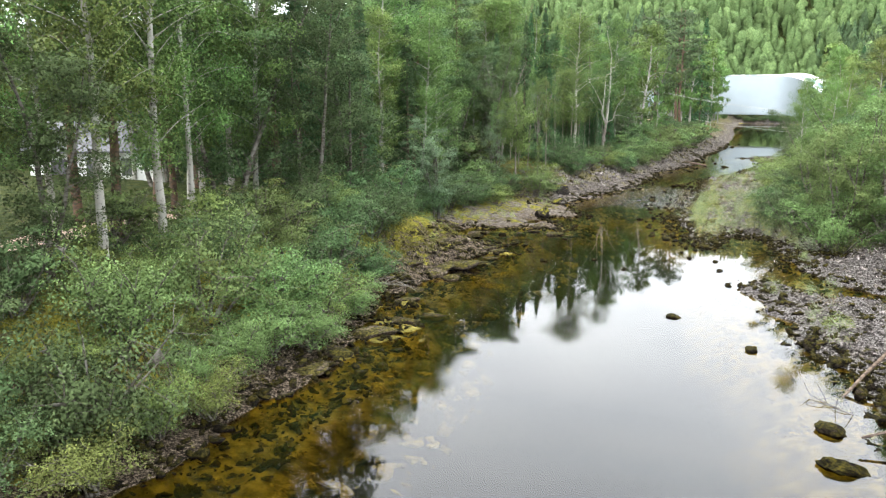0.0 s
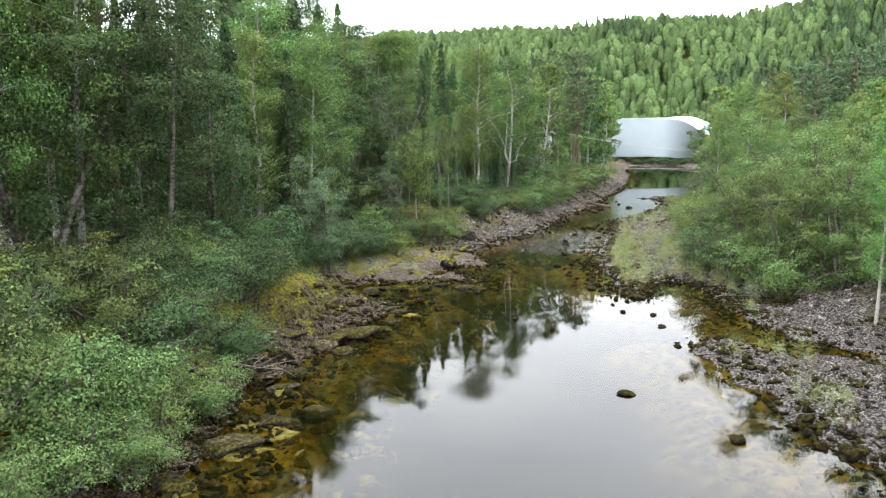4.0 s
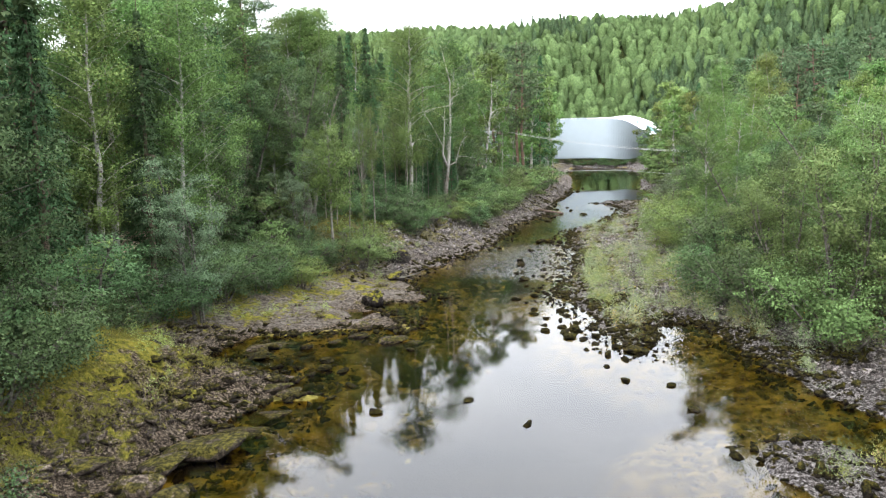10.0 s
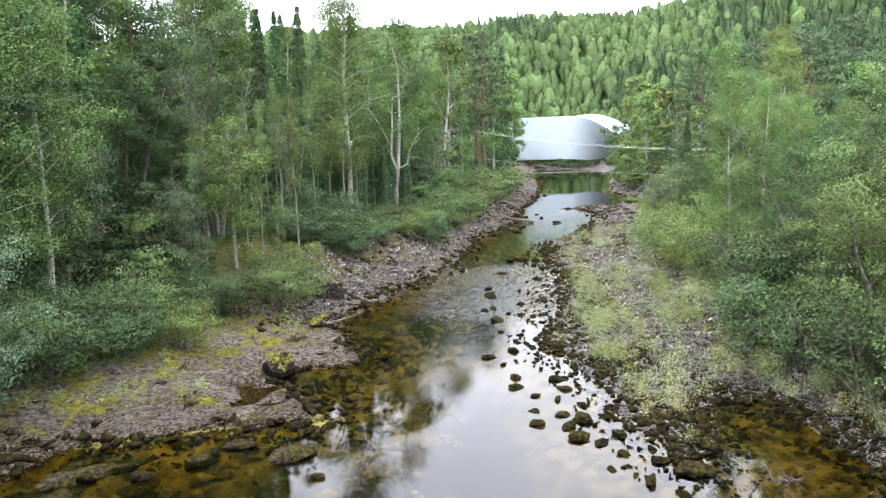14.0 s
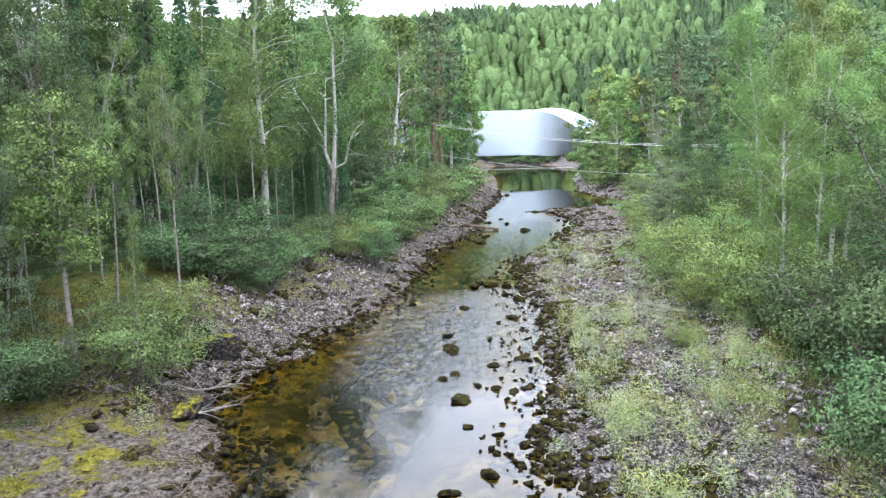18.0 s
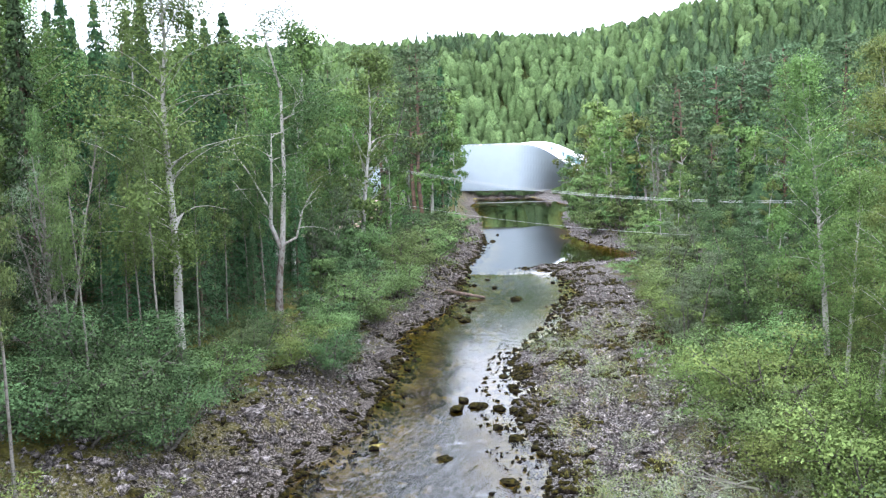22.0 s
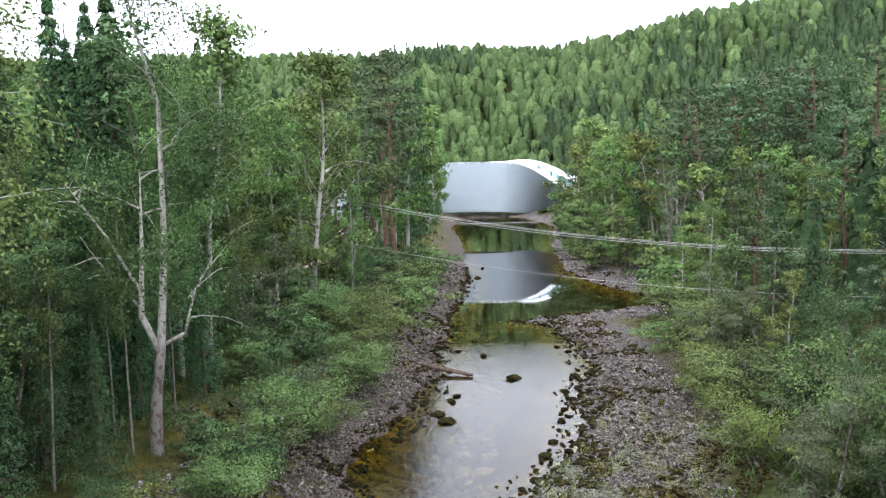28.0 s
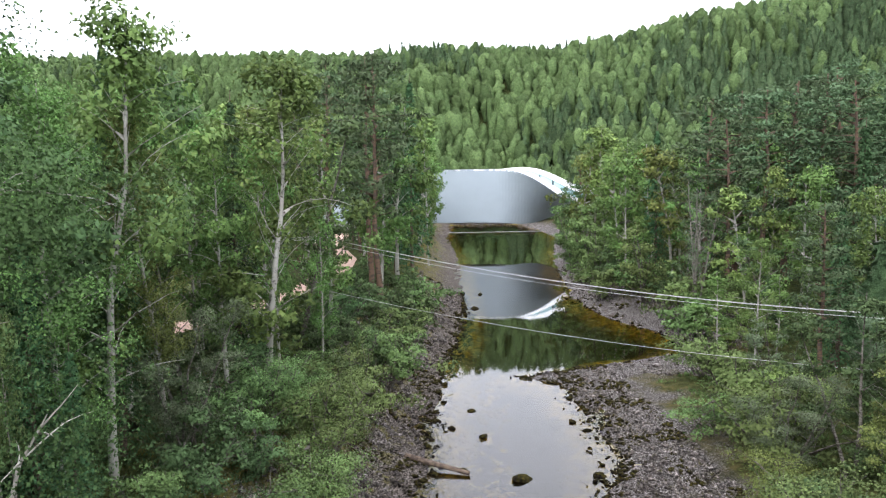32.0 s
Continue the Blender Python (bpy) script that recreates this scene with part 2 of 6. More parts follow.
def stone_material(name, dark, mid, light, moss=0.25, cap=(0.040, 0.038, 0.009), steep=0.45, wetting=0.75):
    """Rough angular river stone with lichen and moss on top."""
    m, n, l, p = material(name)
    geo, info = n.new("ShaderNodeNewGeometry"), n.new("ShaderNodeObjectInfo")
    co = geo.outputs["Position"]
    a = noise_tex(n, l, 9.0, 8, 0.78, co)
    r = ramp(n, [(0.41, dark), (0.5, mid), (0.60, light)])
    l.new(a.outputs[0], r.inputs[0])
    pick = calc(n, l, "FRACT", calc(n, l, "ADD", geo.outputs["Random Per Island"], info.outputs["Random"]))
    tone = ramp(n, [(0.0, (0.45, 0.43, 0.42)), (0.5, (0.95, 0.93, 0.92)), (1.0, (1.6, 1.55, 1.53))])
    l.new(pick, tone.inputs[0])
    col = mixed(n, l, 1.0, r.outputs[0], tone.outputs[0], "MULTIPLY")
    up = n.new("ShaderNodeSeparateXYZ")
    l.new(geo.outputs["Normal"], up.inputs[0])
    mo = noise_tex(n, l, 2.6, 6, 0.7, co)
    spots = ramp(n, [(0.41, (0.25, 0.27, 0.35)), (0.5, (0.9, 0.9, 0.9)), (0.59, (2.6, 2.4, 1.7))])
    l.new(a.outputs[0], spots.inputs[0])
    cover = calc(n, l, "MULTIPLY", calc(n, l, "GREATER_THAN", up.outputs[2], steep), calc(n, l, "GREATER_THAN", mo.outputs[0], 0.66 - moss * 0.4))
    col = mixed(n, l, calc(n, l, "MULTIPLY", cover, 0.88), col, mixed(n, l, 1.0, cap, spots.outputs[0], "MULTIPLY"))
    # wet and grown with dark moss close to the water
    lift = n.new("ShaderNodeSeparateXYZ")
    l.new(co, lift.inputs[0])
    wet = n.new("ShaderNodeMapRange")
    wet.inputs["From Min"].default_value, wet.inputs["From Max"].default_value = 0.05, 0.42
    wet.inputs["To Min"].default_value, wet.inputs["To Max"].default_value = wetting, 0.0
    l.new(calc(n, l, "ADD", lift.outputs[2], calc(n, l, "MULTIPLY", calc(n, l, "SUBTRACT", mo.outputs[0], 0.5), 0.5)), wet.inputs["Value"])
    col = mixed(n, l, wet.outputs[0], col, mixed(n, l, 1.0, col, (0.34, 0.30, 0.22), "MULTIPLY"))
    l.new(col, p.inputs["Base Color"])
    p.inputs["Roughness"].default_value = 0.8
    p.inputs["Specular IOR Level"].default_value = 0.07
    f = noise_tex(n, l, 11.0, 8, 0.75, co)
    bump(n, l, f.outputs[0], 1.0, 0.10, p.inputs["Normal"])
    return m


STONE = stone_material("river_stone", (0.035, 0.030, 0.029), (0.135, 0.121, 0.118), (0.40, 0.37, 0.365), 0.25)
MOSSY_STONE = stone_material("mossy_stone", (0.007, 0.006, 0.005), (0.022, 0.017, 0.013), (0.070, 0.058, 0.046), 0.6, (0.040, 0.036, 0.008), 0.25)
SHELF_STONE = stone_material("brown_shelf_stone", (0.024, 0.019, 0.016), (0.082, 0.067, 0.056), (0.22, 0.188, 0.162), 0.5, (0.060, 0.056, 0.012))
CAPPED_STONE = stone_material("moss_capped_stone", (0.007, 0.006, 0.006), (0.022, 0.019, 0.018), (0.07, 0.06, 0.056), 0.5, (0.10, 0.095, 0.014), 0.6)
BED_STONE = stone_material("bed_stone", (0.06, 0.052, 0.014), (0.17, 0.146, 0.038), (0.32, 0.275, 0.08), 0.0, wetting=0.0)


def ground_material():
    """Ground: forest floor, stony bank and river bed, told apart by how far they lie from the waterline."""
    m, n, l, p = material("ground_cover")
    co = n.new("ShaderNodeNewGeometry").outputs["Position"]
    at = n.new("ShaderNodeAttribute")
    at.attribute_name = "shore"
    hi = noise_tex(n, l, 0.45, 5, 0.6, co)
    fine = noise_tex(n, l, 5.0, 8, 0.78, co)
    mid = noise_tex(n, l, 2.0, 5, 0.6, co)
    stone = ramp(n, [(0.41, (0.010, 0.008, 0.007)), (0.48, (0.060, 0.052, 0.048)), (0.53, (0.16, 0.142, 0.137)), (0.60, (0.46, 0.43, 0.42))])
    grit = noise_tex(n, l, 13.0, 8, 0.82, co)
    l.new(grit.outputs[0], stone.inputs[0])
    west = n.new("ShaderNodeAttribute")
    west.attribute_name = "west"
    brown = mixed(n, l, west.outputs["Fac"], (1.0, 1.0, 1.0), (0.72, 0.62, 0.48))
    soil = ramp(n, [(0.3, (0.035, 0.040, 0.014)), (0.5, (0.085, 0.078, 0.028)), (0.7, (0.15, 0.122, 0.05))])
    l.new(mid.outputs[0], soil.inputs[0])
    bed = ramp(n, [(0.36, (0.09, 0.08, 0.02)), (0.5, (0.26, 0.225, 0.055)), (0.62, (0.44, 0.375, 0.10))])
    l.new(mid.outputs[0], bed.inputs[0])
    # light lost in deep water, painted into the bed colour as near-black
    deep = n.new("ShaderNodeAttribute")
    deep.attribute_name = "depth_dark"
    depth_dark = mixed(n, l, deep.outputs["Fac"], bed.outputs[0], (0.008, 0.007, 0.006))
    # shore: metres inland (positive) or out into the water (negative)
    s = calc(n, l, "ADD", at.outputs["Fac"], calc(n, l, "MULTIPLY", calc(n, l, "SUBTRACT", hi.outputs[0], 0.5), 9.0))
    g = n.new("ShaderNodeMapRange")
    g.inputs["From Min"].default_value, g.inputs["From Max"].default_value = 3.6, 6.0
    l.new(s, g.inputs["Value"])
    col = mixed(n, l, g.outputs[0], mixed(n, l, 1.0, stone.outputs[0], brown, "MULTIPLY"), soil.outputs[0])
    # yellow-olive moss in patches on the upper bank
    mo = noise_tex(n, l, 1.3, 6, 0.7, co)
    patch = n.new("ShaderNodeMapRange")
    patch.inputs["From Min"].default_value, patch.inputs["From Max"].default_value = 0.50, 0.58
    l.new(calc(n, l, "ADD", mo.outputs[0], calc(n, l, "MULTIPLY", calc(n, l, "MINIMUM", calc(n, l, "SUBTRACT", at.outputs["Fac"], 2.2), 1.5), 0.06)), patch.inputs["Value"])
    mossy = ramp(n, [(0.38, (0.05, 0.055, 0.009)), (0.5, (0.19, 0.18, 0.022)), (0.62, (0.36, 0.31, 0.05))])
    l.new(fine.outputs[0], mossy.inputs[0])
    col = mixed(n, l, calc(n, l, "MULTIPLY", patch.outputs[0], calc(n, l, "MULTIPLY", west.outputs["Fac"], 0.9)), col, mossy.outputs[0])
    # bare brown bedrock on the low shelf
    rk = n.new("ShaderNodeAttribute")
    rk.attribute_name = "rock"
    slab = ramp(n, [(0.39, (0.03, 0.025, 0.02)), (0.47, (0.105, 0.088, 0.074)), (0.54, (0.18, 0.155, 0.134)), (0.63, (0.29, 0.255, 0.225))])
    rub = noise_tex(n, l, 6.5, 9, 0.76, co)
    l.new(rub.outputs[0], slab.inputs[0])
    bare = n.new("ShaderNodeMapRange")
    bare.inputs["From Min"].default_value, bare.inputs["From Max"].default_value = 0.57, 0.47
    l.new(mo.outputs[0], bare.inputs["Value"])
    col = mixed(n, l, calc(n, l, "MULTIPLY", rk.outputs["Fac"], bare.outputs[0]), col, slab.outputs[0])
    wood = n.new("ShaderNodeMapRange")
    wood.inputs["From Min"].default_value, wood.inputs["From Max"].default_value = 5.0, 7.5
    l.new(at.outputs["Fac"], wood.inputs["Value"])
    floor_ = ramp(n, [(0.3, (0.02, 0.03, 0.010)), (0.5, (0.05, 0.065, 0.02)), (0.7, (0.10, 0.10, 0.035))])
    l.new(mid.outputs[0], floor_.inputs[0])
    col = mixed(n, l, wood.outputs[0], col, floor_.outputs[0])
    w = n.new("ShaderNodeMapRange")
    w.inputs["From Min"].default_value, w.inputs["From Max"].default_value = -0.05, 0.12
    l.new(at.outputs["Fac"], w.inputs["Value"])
    col = mixed(n, l, w.outputs[0], depth_dark, col)
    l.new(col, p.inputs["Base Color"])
    p.inputs["Roughness"].default_value = 0.9
    p.inputs["Specular IOR Level"].default_value = 0.07
    bump(n, l, calc(n, l, "ADD", fine.outputs[0], calc(n, l, "MULTIPLY", grit.outputs[0], 0.5)), 1.0, 0.24, p.inputs["Normal"])
    return m


GROUND = ground_material()


def water_material():
    """Clear brown river water: sky mirrored by Fresnel, the bed seen through it; ripples where it runs fast."""
    m, n, l, p = material("river_water")
    n.remove(p)
    co = n.new("ShaderNodeNewGeometry").outputs["Position"]
    at = n.new("ShaderNodeAttribute")
    at.attribute_name = "rapid"
    mp = n.new("ShaderNodeMapping")
    mp.inputs["Scale"].default_value = (1.0, 0.55, 1.0)
    l.new(co, mp.inputs[0])
    big = noise_tex(n, l, 3.6, 5, 0.65, mp.outputs[0])
    slow = noise_tex(n, l, 0.5, 2, 0.5, mp.outputs[0])
    h = calc(n, l, "ADD", calc(n, l, "MULTIPLY", big.outputs[0], at.outputs["Fac"]), calc(n, l, "MULTIPLY", slow.outputs[0], 0.009))
    b = n.new("ShaderNodeBump")
    b.inputs["Strength"].default_value, b.inputs["Distance"].default_value = 1.0, 0.24
    l.new(h, b.inputs["Height"])
    fr = n.new("ShaderNodeFresnel")
    fr.inputs["IOR"].default_value = 1.58
    l.new(b.outputs[0], fr.inputs["Normal"])
    tr, gl = n.new("ShaderNodeBsdfTransparent"), n.new("ShaderNodeBsdfGlossy")
    tr.inputs[0].default_value = (0.74, 0.61, 0.24, 1)
    gl.inputs["Roughness"].default_value = 0.03
    gl.inputs["Color"].default_value = (1, 1, 1, 1)
    l.new(b.outputs[0], gl.inputs["Normal"])
    mix = n.new("ShaderNodeMixShader")
    l.new(fr.outputs[0], mix.inputs[0])
    l.new(tr.outputs[0], mix.inputs[1])
    l.new(gl.outputs[0], mix.inputs[2])
    # broken white water where it runs fast
    mf = n.new("ShaderNodeMapping")
    mf.inputs["Scale"].default_value = (0.8, 1.9, 1.0)
    l.new(co, mf.inputs[0])
    curl = noise_tex(n, l, 1.3, 6, 0.68, mf.outputs[0])
    white = n.new("ShaderNodeMapRange")
    white.inputs["From Min"].default_value, white.inputs["From Max"].default_value = 0.56, 0.80
    white.inputs["To Max"].default_value = 0.42
    l.new(curl.outputs[0], white.inputs["Value"])
    fast = n.new("ShaderNodeMapRange")
    fast.inputs["From Min"].default_value, fast.inputs["From Max"].default_value = 0.10, 0.22
    l.new(at.outputs["Fac"], fast.inputs["Value"])
    foam = n.new("ShaderNodeBsdfDiffuse")
    foam.inputs[0].default_value = (0.75, 0.78, 0.82, 1)
    broken = n.new("ShaderNodeMixShader")
    l.new(calc(n, l, "MULTIPLY", white.outputs[0], fast.outputs[0]), broken.inputs[0])
    l.new(mix.outputs[0], broken.inputs[1])
    l.new(foam.outputs[0], broken.inputs[2])
    l.new(broken.outputs[0], n["Material Output"].inputs[0])
    return m


WATER = water_material()


def plain(name, col, rough=0.5, metal=0.0, var=0.12, scale=3.0):
    m, n, l, p = material(name)
    a = noise_tex(n, l, scale, 4)
    r = ramp(n, [(0.3, tuple(c * (1 - var) for c in col)), (0.7, tuple(min(1, c * (1 + var)) for c in col))])
    l.new(a.outputs[0], r.inputs[0])
    l.new(r.outputs[0], p.inputs["Base Color"])
    p.inputs["Roughness"].default_value, p.inputs["Metallic"].default_value = rough, metal
    return m


PANEL = plain("brushed_aluminium_panel", (0.36, 0.42, 0.47), 0.5, 0.25, 0.03, 0.4)
ROOF_WHITE = plain("white_roof_panel", (0.86, 0.87, 0.88), 0.5, 0.0, 0.03)
DARK_STEEL = plain("dark_steel", (0.10, 0.10, 0.11), 0.5, 0.3)
CONCRETE = plain("pale_concrete", (0.30, 0.30, 0.29), 0.85, 0.0, 0.2, 1.5)
CABLE = plain("aluminium_cable", (0.45, 0.45, 0.45), 0.5, 0.2)
POLE_WOOD = plain("weathered_pole_wood", (0.17, 0.135, 0.10), 0.85, 0.0, 0.25, 5.0)
PORCELAIN = plain("glazed_insulator", (0.75, 0.74, 0.70), 0.25)
GRAVEL = plain("pinkish_gravel", (0.42, 0.29, 0.23), 0.95, 0.0, 0.25, 3.0)
HOUSE_WHITE = plain("white_timber_cladding", (0.75, 0.75, 0.73), 0.7)
HOUSE_ROOF = plain("dark_roof_tiles", (0.10, 0.10, 0.11), 0.7)
GLASS, gn_, gl_, gp_ = material("window_glass")
gp_.inputs["Base Color"].default_value = (0.25, 0.42, 0.46, 1)
gp_.inputs["Roughness"].default_value = 0.05
gp_.inputs["Specular IOR Level"].default_value = 0.8

# ---------------------------------------------------------------- mesh tools


def mesh_np(name, verts, faces):
    """A mesh from arrays of places and of equal-sided faces."""
    verts, faces = np.asarray(verts, np.float32), np.asarray(faces, np.int32)
    me = bpy.data.meshes.new(name)
    me.vertices.add(len(verts))
    me.vertices.foreach_set("co", verts.ravel())
    me.loops.add(faces.size)
    me.loops.foreach_set("vertex_index", faces.ravel())
    me.polygons.add(len(faces))
    me.polygons.foreach_set("loop_start", np.arange(0, faces.size, faces.shape[1], dtype=np.int32))
    me.update(calc_edges=True)
    return me


def toned(me, tone):
    """Keeps each leaf's tone (1: as the material gives it) with the mesh."""
    col = np.repeat(np.asarray(tone, np.float32)[:, None], 4, 1)
    col[:, 3] = 1
    me.attributes.new("tone", "FLOAT_COLOR", "POINT").data.foreach_set("color", col.ravel())
    return me


def rounded(me, way):
    """Leaves shade with the crown that they belong to: each one's normal leans along the given way."""
    way = way / (np.linalg.norm(way, axis=1, keepdims=True) + 1e-9)
    me.attributes.new("custom_normal", "FLOAT_VECTOR", "POINT").data.foreach_set("vector", np.repeat(way, 3, 0).astype(np.float32).ravel())
    return me


def joined(pieces):
    """Several (places, faces) as one."""
    verts, faces, n = [], [], 0
    for v, f in pieces:
        verts.append(v)
        faces.append(f + n)
        n += len(v)
    return np.concatenate(verts), np.concatenate(faces)


def mesh_ob(name, me, mat, parent=None, smooth=False, label=""):
    if mat and not me.materials:
        me.materials.append(mat)
    if smooth:
        me.shade_smooth()
    ob = new(name, me)
    if parent:
        ob.parent = parent
    if label:
        ob["label"] = label
    return ob


def part(name, bm, mat, parent, label=""):
    me = bpy.data.meshes.new(name)
    bm.to_mesh(me)
    bm.free()
    return mesh_ob(name, me, mat, parent, label=label)


def box_bm(x0, x1, y0, y1, z0, z1, bev=0.0):
    bm = bmesh.new()
    bmesh.ops.create_cube(bm, size=1.0, matrix=Matrix.Translation(((x0 + x1) / 2, (y0 + y1) / 2, (z0 + z1) / 2)) @ Matrix.Diagonal((x1 - x0, y1 - y0, z1 - z0, 1)))
    if bev:
        bmesh.ops.bevel(bm, geom=bm.edges[:], offset=bev, segments=1, affect="EDGES")
    return bm


def tube(path, radii, sides=6):
    path, radii = np.asarray(path, float), np.asarray(radii, float)
    way = np.gradient(path, axis=0)
    way /= np.linalg.norm(way, axis=1, keepdims=True) + 1e-9
    ref = np.where(np.abs(way[:, 2:3]) > 0.9, [[1.0, 0, 0]], [[0, 0, 1.0]])
    u = np.cross(way, ref)
    u /= np.linalg.norm(u, axis=1, keepdims=True) + 1e-9
    w = np.cross(way, u)
    a = np.arange(sides) * 2 * np.pi / sides
    ring = np.cos(a)[None, :, None] * u[:, None] + np.sin(a)[None, :, None] * w[:, None]
    v = (path[:, None] + ring * radii[:, None, None]).reshape(-1, 3)
    i, j = np.meshgrid(np.arange(len(path) - 1), np.arange(sides), indexing="ij")
    k = (j + 1) % sides
    f = np.stack([i * sides + j, i * sides + k, (i + 1) * sides + k, (i + 1) * sides + j], -1).reshape(-1, 4)
    return v, f


def blades(rng, centre, half, wide, along=None, loose=1.0, up=1.3, face=None):
    """Pointed leaves (one three-sided face each) at the given centres. up: how firmly they lie flat; face: the way they look instead."""
    n = len(centre)
    q = rng.normal(size=(n, 3)) + ((0, 0, up) if face is None else face)
    q /= np.linalg.norm(q, axis=1, keepdims=True) + 1e-9
    a = rng.normal(size=(n, 3)) * loose
    if along is not None:
        a = a + along
    a -= (a * q).sum(1, keepdims=True) * q
    a /= np.linalg.norm(a, axis=1, keepdims=True) + 1e-9
    b = np.cross(q, a)
    s = (half * rng.uniform(0.65, 1.3, n))[:, None]
    v = np.stack([centre - a * s * 0.7 + b * s * wide, centre - a * s * 0.7 - b * s * wide, centre + a * s], 1).reshape(-1, 3)
    return v, np.arange(3 * n).reshape(-1, 3)


def grown(pieces):
    """Stem and limbs as one mesh: each limb is welded at its foot to the wood that it grows from."""
    verts, faces = [pieces[0][0]], [pieces[0][1]]
    n = len(verts[0])
    for v, f in pieces[1:]:
        have = np.concatenate(verts)
        foot = int(np.argmin(((have - v[0]) ** 2).sum(1)))
        f = f + n - 1
        f[f == n - 1] = foot
        verts.append(v[1:])
        faces.append(f)
        n += len(v) - 1
    return np.concatenate(verts), np.concatenate(faces)


def vnoise(x, y, seed=0):
    """Smooth value noise, -1 to 1."""
    x, y = np.asarray(x, float), np.asarray(y, float)
    i, j = np.floor(x), np.floor(y)
    fx, fy = x - i, y - j
    fx, fy = fx * fx * (3 - 2 * fx), fy * fy * (3 - 2 * fy)

    def h(a, b):
        q = np.sin(a * 127.1 + b * 311.7 + seed * 74.7) * 43758.5453
        return q - np.floor(q)

    top = h(i, j) * (1 - fx) + h(i + 1, j) * fx
    low = h(i, j + 1) * (1 - fx) + h(i + 1, j + 1) * fx
    return 2 * (top * (1 - fy) + low * fy) - 1


def smooth01(a):
    a = np.clip(a, 0, 1)
    return a * a * (3 - 2 * a)


# ---------------------------------------------------------------- the river's outline and the ground
LEFT_SHORE = [(-9, -40), (-8.5, 10), (-7.6, 24), (-8.6, 29), (-9.0, 32), (-8.3, 37), (-7.7, 41), (-7.4, 43.8), (-11.0, 45.5), (-11.2, 48.8), (-8.5, 50),
              (-4.6, 50.8), (-6.2, 52.5), (-7.7, 54.6), (-5.4, 55.6), (-4.6, 56.6), (-5.4, 58), (-6.9, 61.5), (-6.6, 64.5), (-5.4, 67), (-4.5, 70), (-3.6, 73),
              (-2.4, 75.5), (-2.1, 80), (-1.3, 86), (-1.6, 90), (0.5, 95), (2.1, 101), (2.5, 107), (3.4, 112), (3.8, 119), (5.4, 126), (7.2, 139), (7.8, 150),
              (9, 170), (10.5, 190), (11, 228), (13, 243), (14, 268)]
RIGHT_SHORE = [(33, 268), (34, 243), (33, 222), (26, 190), (21.6, 168), (19.5, 150), (18.3, 145), (18.9, 134), (20.8, 128.5), (21.6, 125), (20, 120.6), (14, 118), (10.4, 117),
               (8.2, 115.6), (10.4, 114), (10.8, 107), (10.3, 102), (9, 98), (7.6, 94), (6.4, 90), (4.2, 86), (3.2, 81), (2.7, 76), (3.1, 71), (2.3, 66),
               (1.8, 60), (0.8, 57.6), (2, 55.8), (2.6, 53), (2.8, 50), (3.8, 47.3), (4.6, 48.4), (5, 50.8), (6.3, 51.8), (7, 48.3), (8, 43.3), (9.1, 39.6),
               (11.5, 38.6), (11.5, 37.8), (8.6, 38.2), (7.4, 39.2), (5.6, 39.7), (4.7, 38.8), (5.5, 36.3), (6.5, 33), (6.6, 30.3), (8.0, 28.3), (8.3, 20), (8, 8), (8, -40)]
RIVER = np.array(LEFT_SHORE + RIGHT_SHORE, float)


def shore(x, y):
    """Metres from the waterline: positive on land, negative in the water."""
    p = np.stack([np.ravel(x), np.ravel(y)], -1).astype(float)
    p = p + np.stack([vnoise(p[:, 0] * 0.9, p[:, 1] * 0.9, 3), vnoise(p[:, 0] * 0.9, p[:, 1] * 0.9, 7)], -1) * 0.45
    best, inside = np.full(len(p), 1e9), np.zeros(len(p), bool)
    for a, b in zip(RIVER, np.roll(RIVER, -1, 0)):
        ab = b - a
        u = np.clip(((p - a) @ ab) / (ab @ ab), 0, 1)
        best = np.minimum(best, np.hypot(*(p - a - u[:, None] * ab).T))
        cross = (a[1] > p[:, 1]) != (b[1] > p[:, 1])
        inside ^= cross & (p[:, 0] < (b[0] - a[0]) * (p[:, 1] - a[1]) / (b[1] - a[1] + 1e-12) + a[0])
    return np.where(inside, -best, best).reshape(np.shape(x))


MID_Y = [-40, 40, 60, 75, 100, 120, 150, 243]
MID_X = [0, -1, -2, 0.2, 5.5, 8, 13, 22]


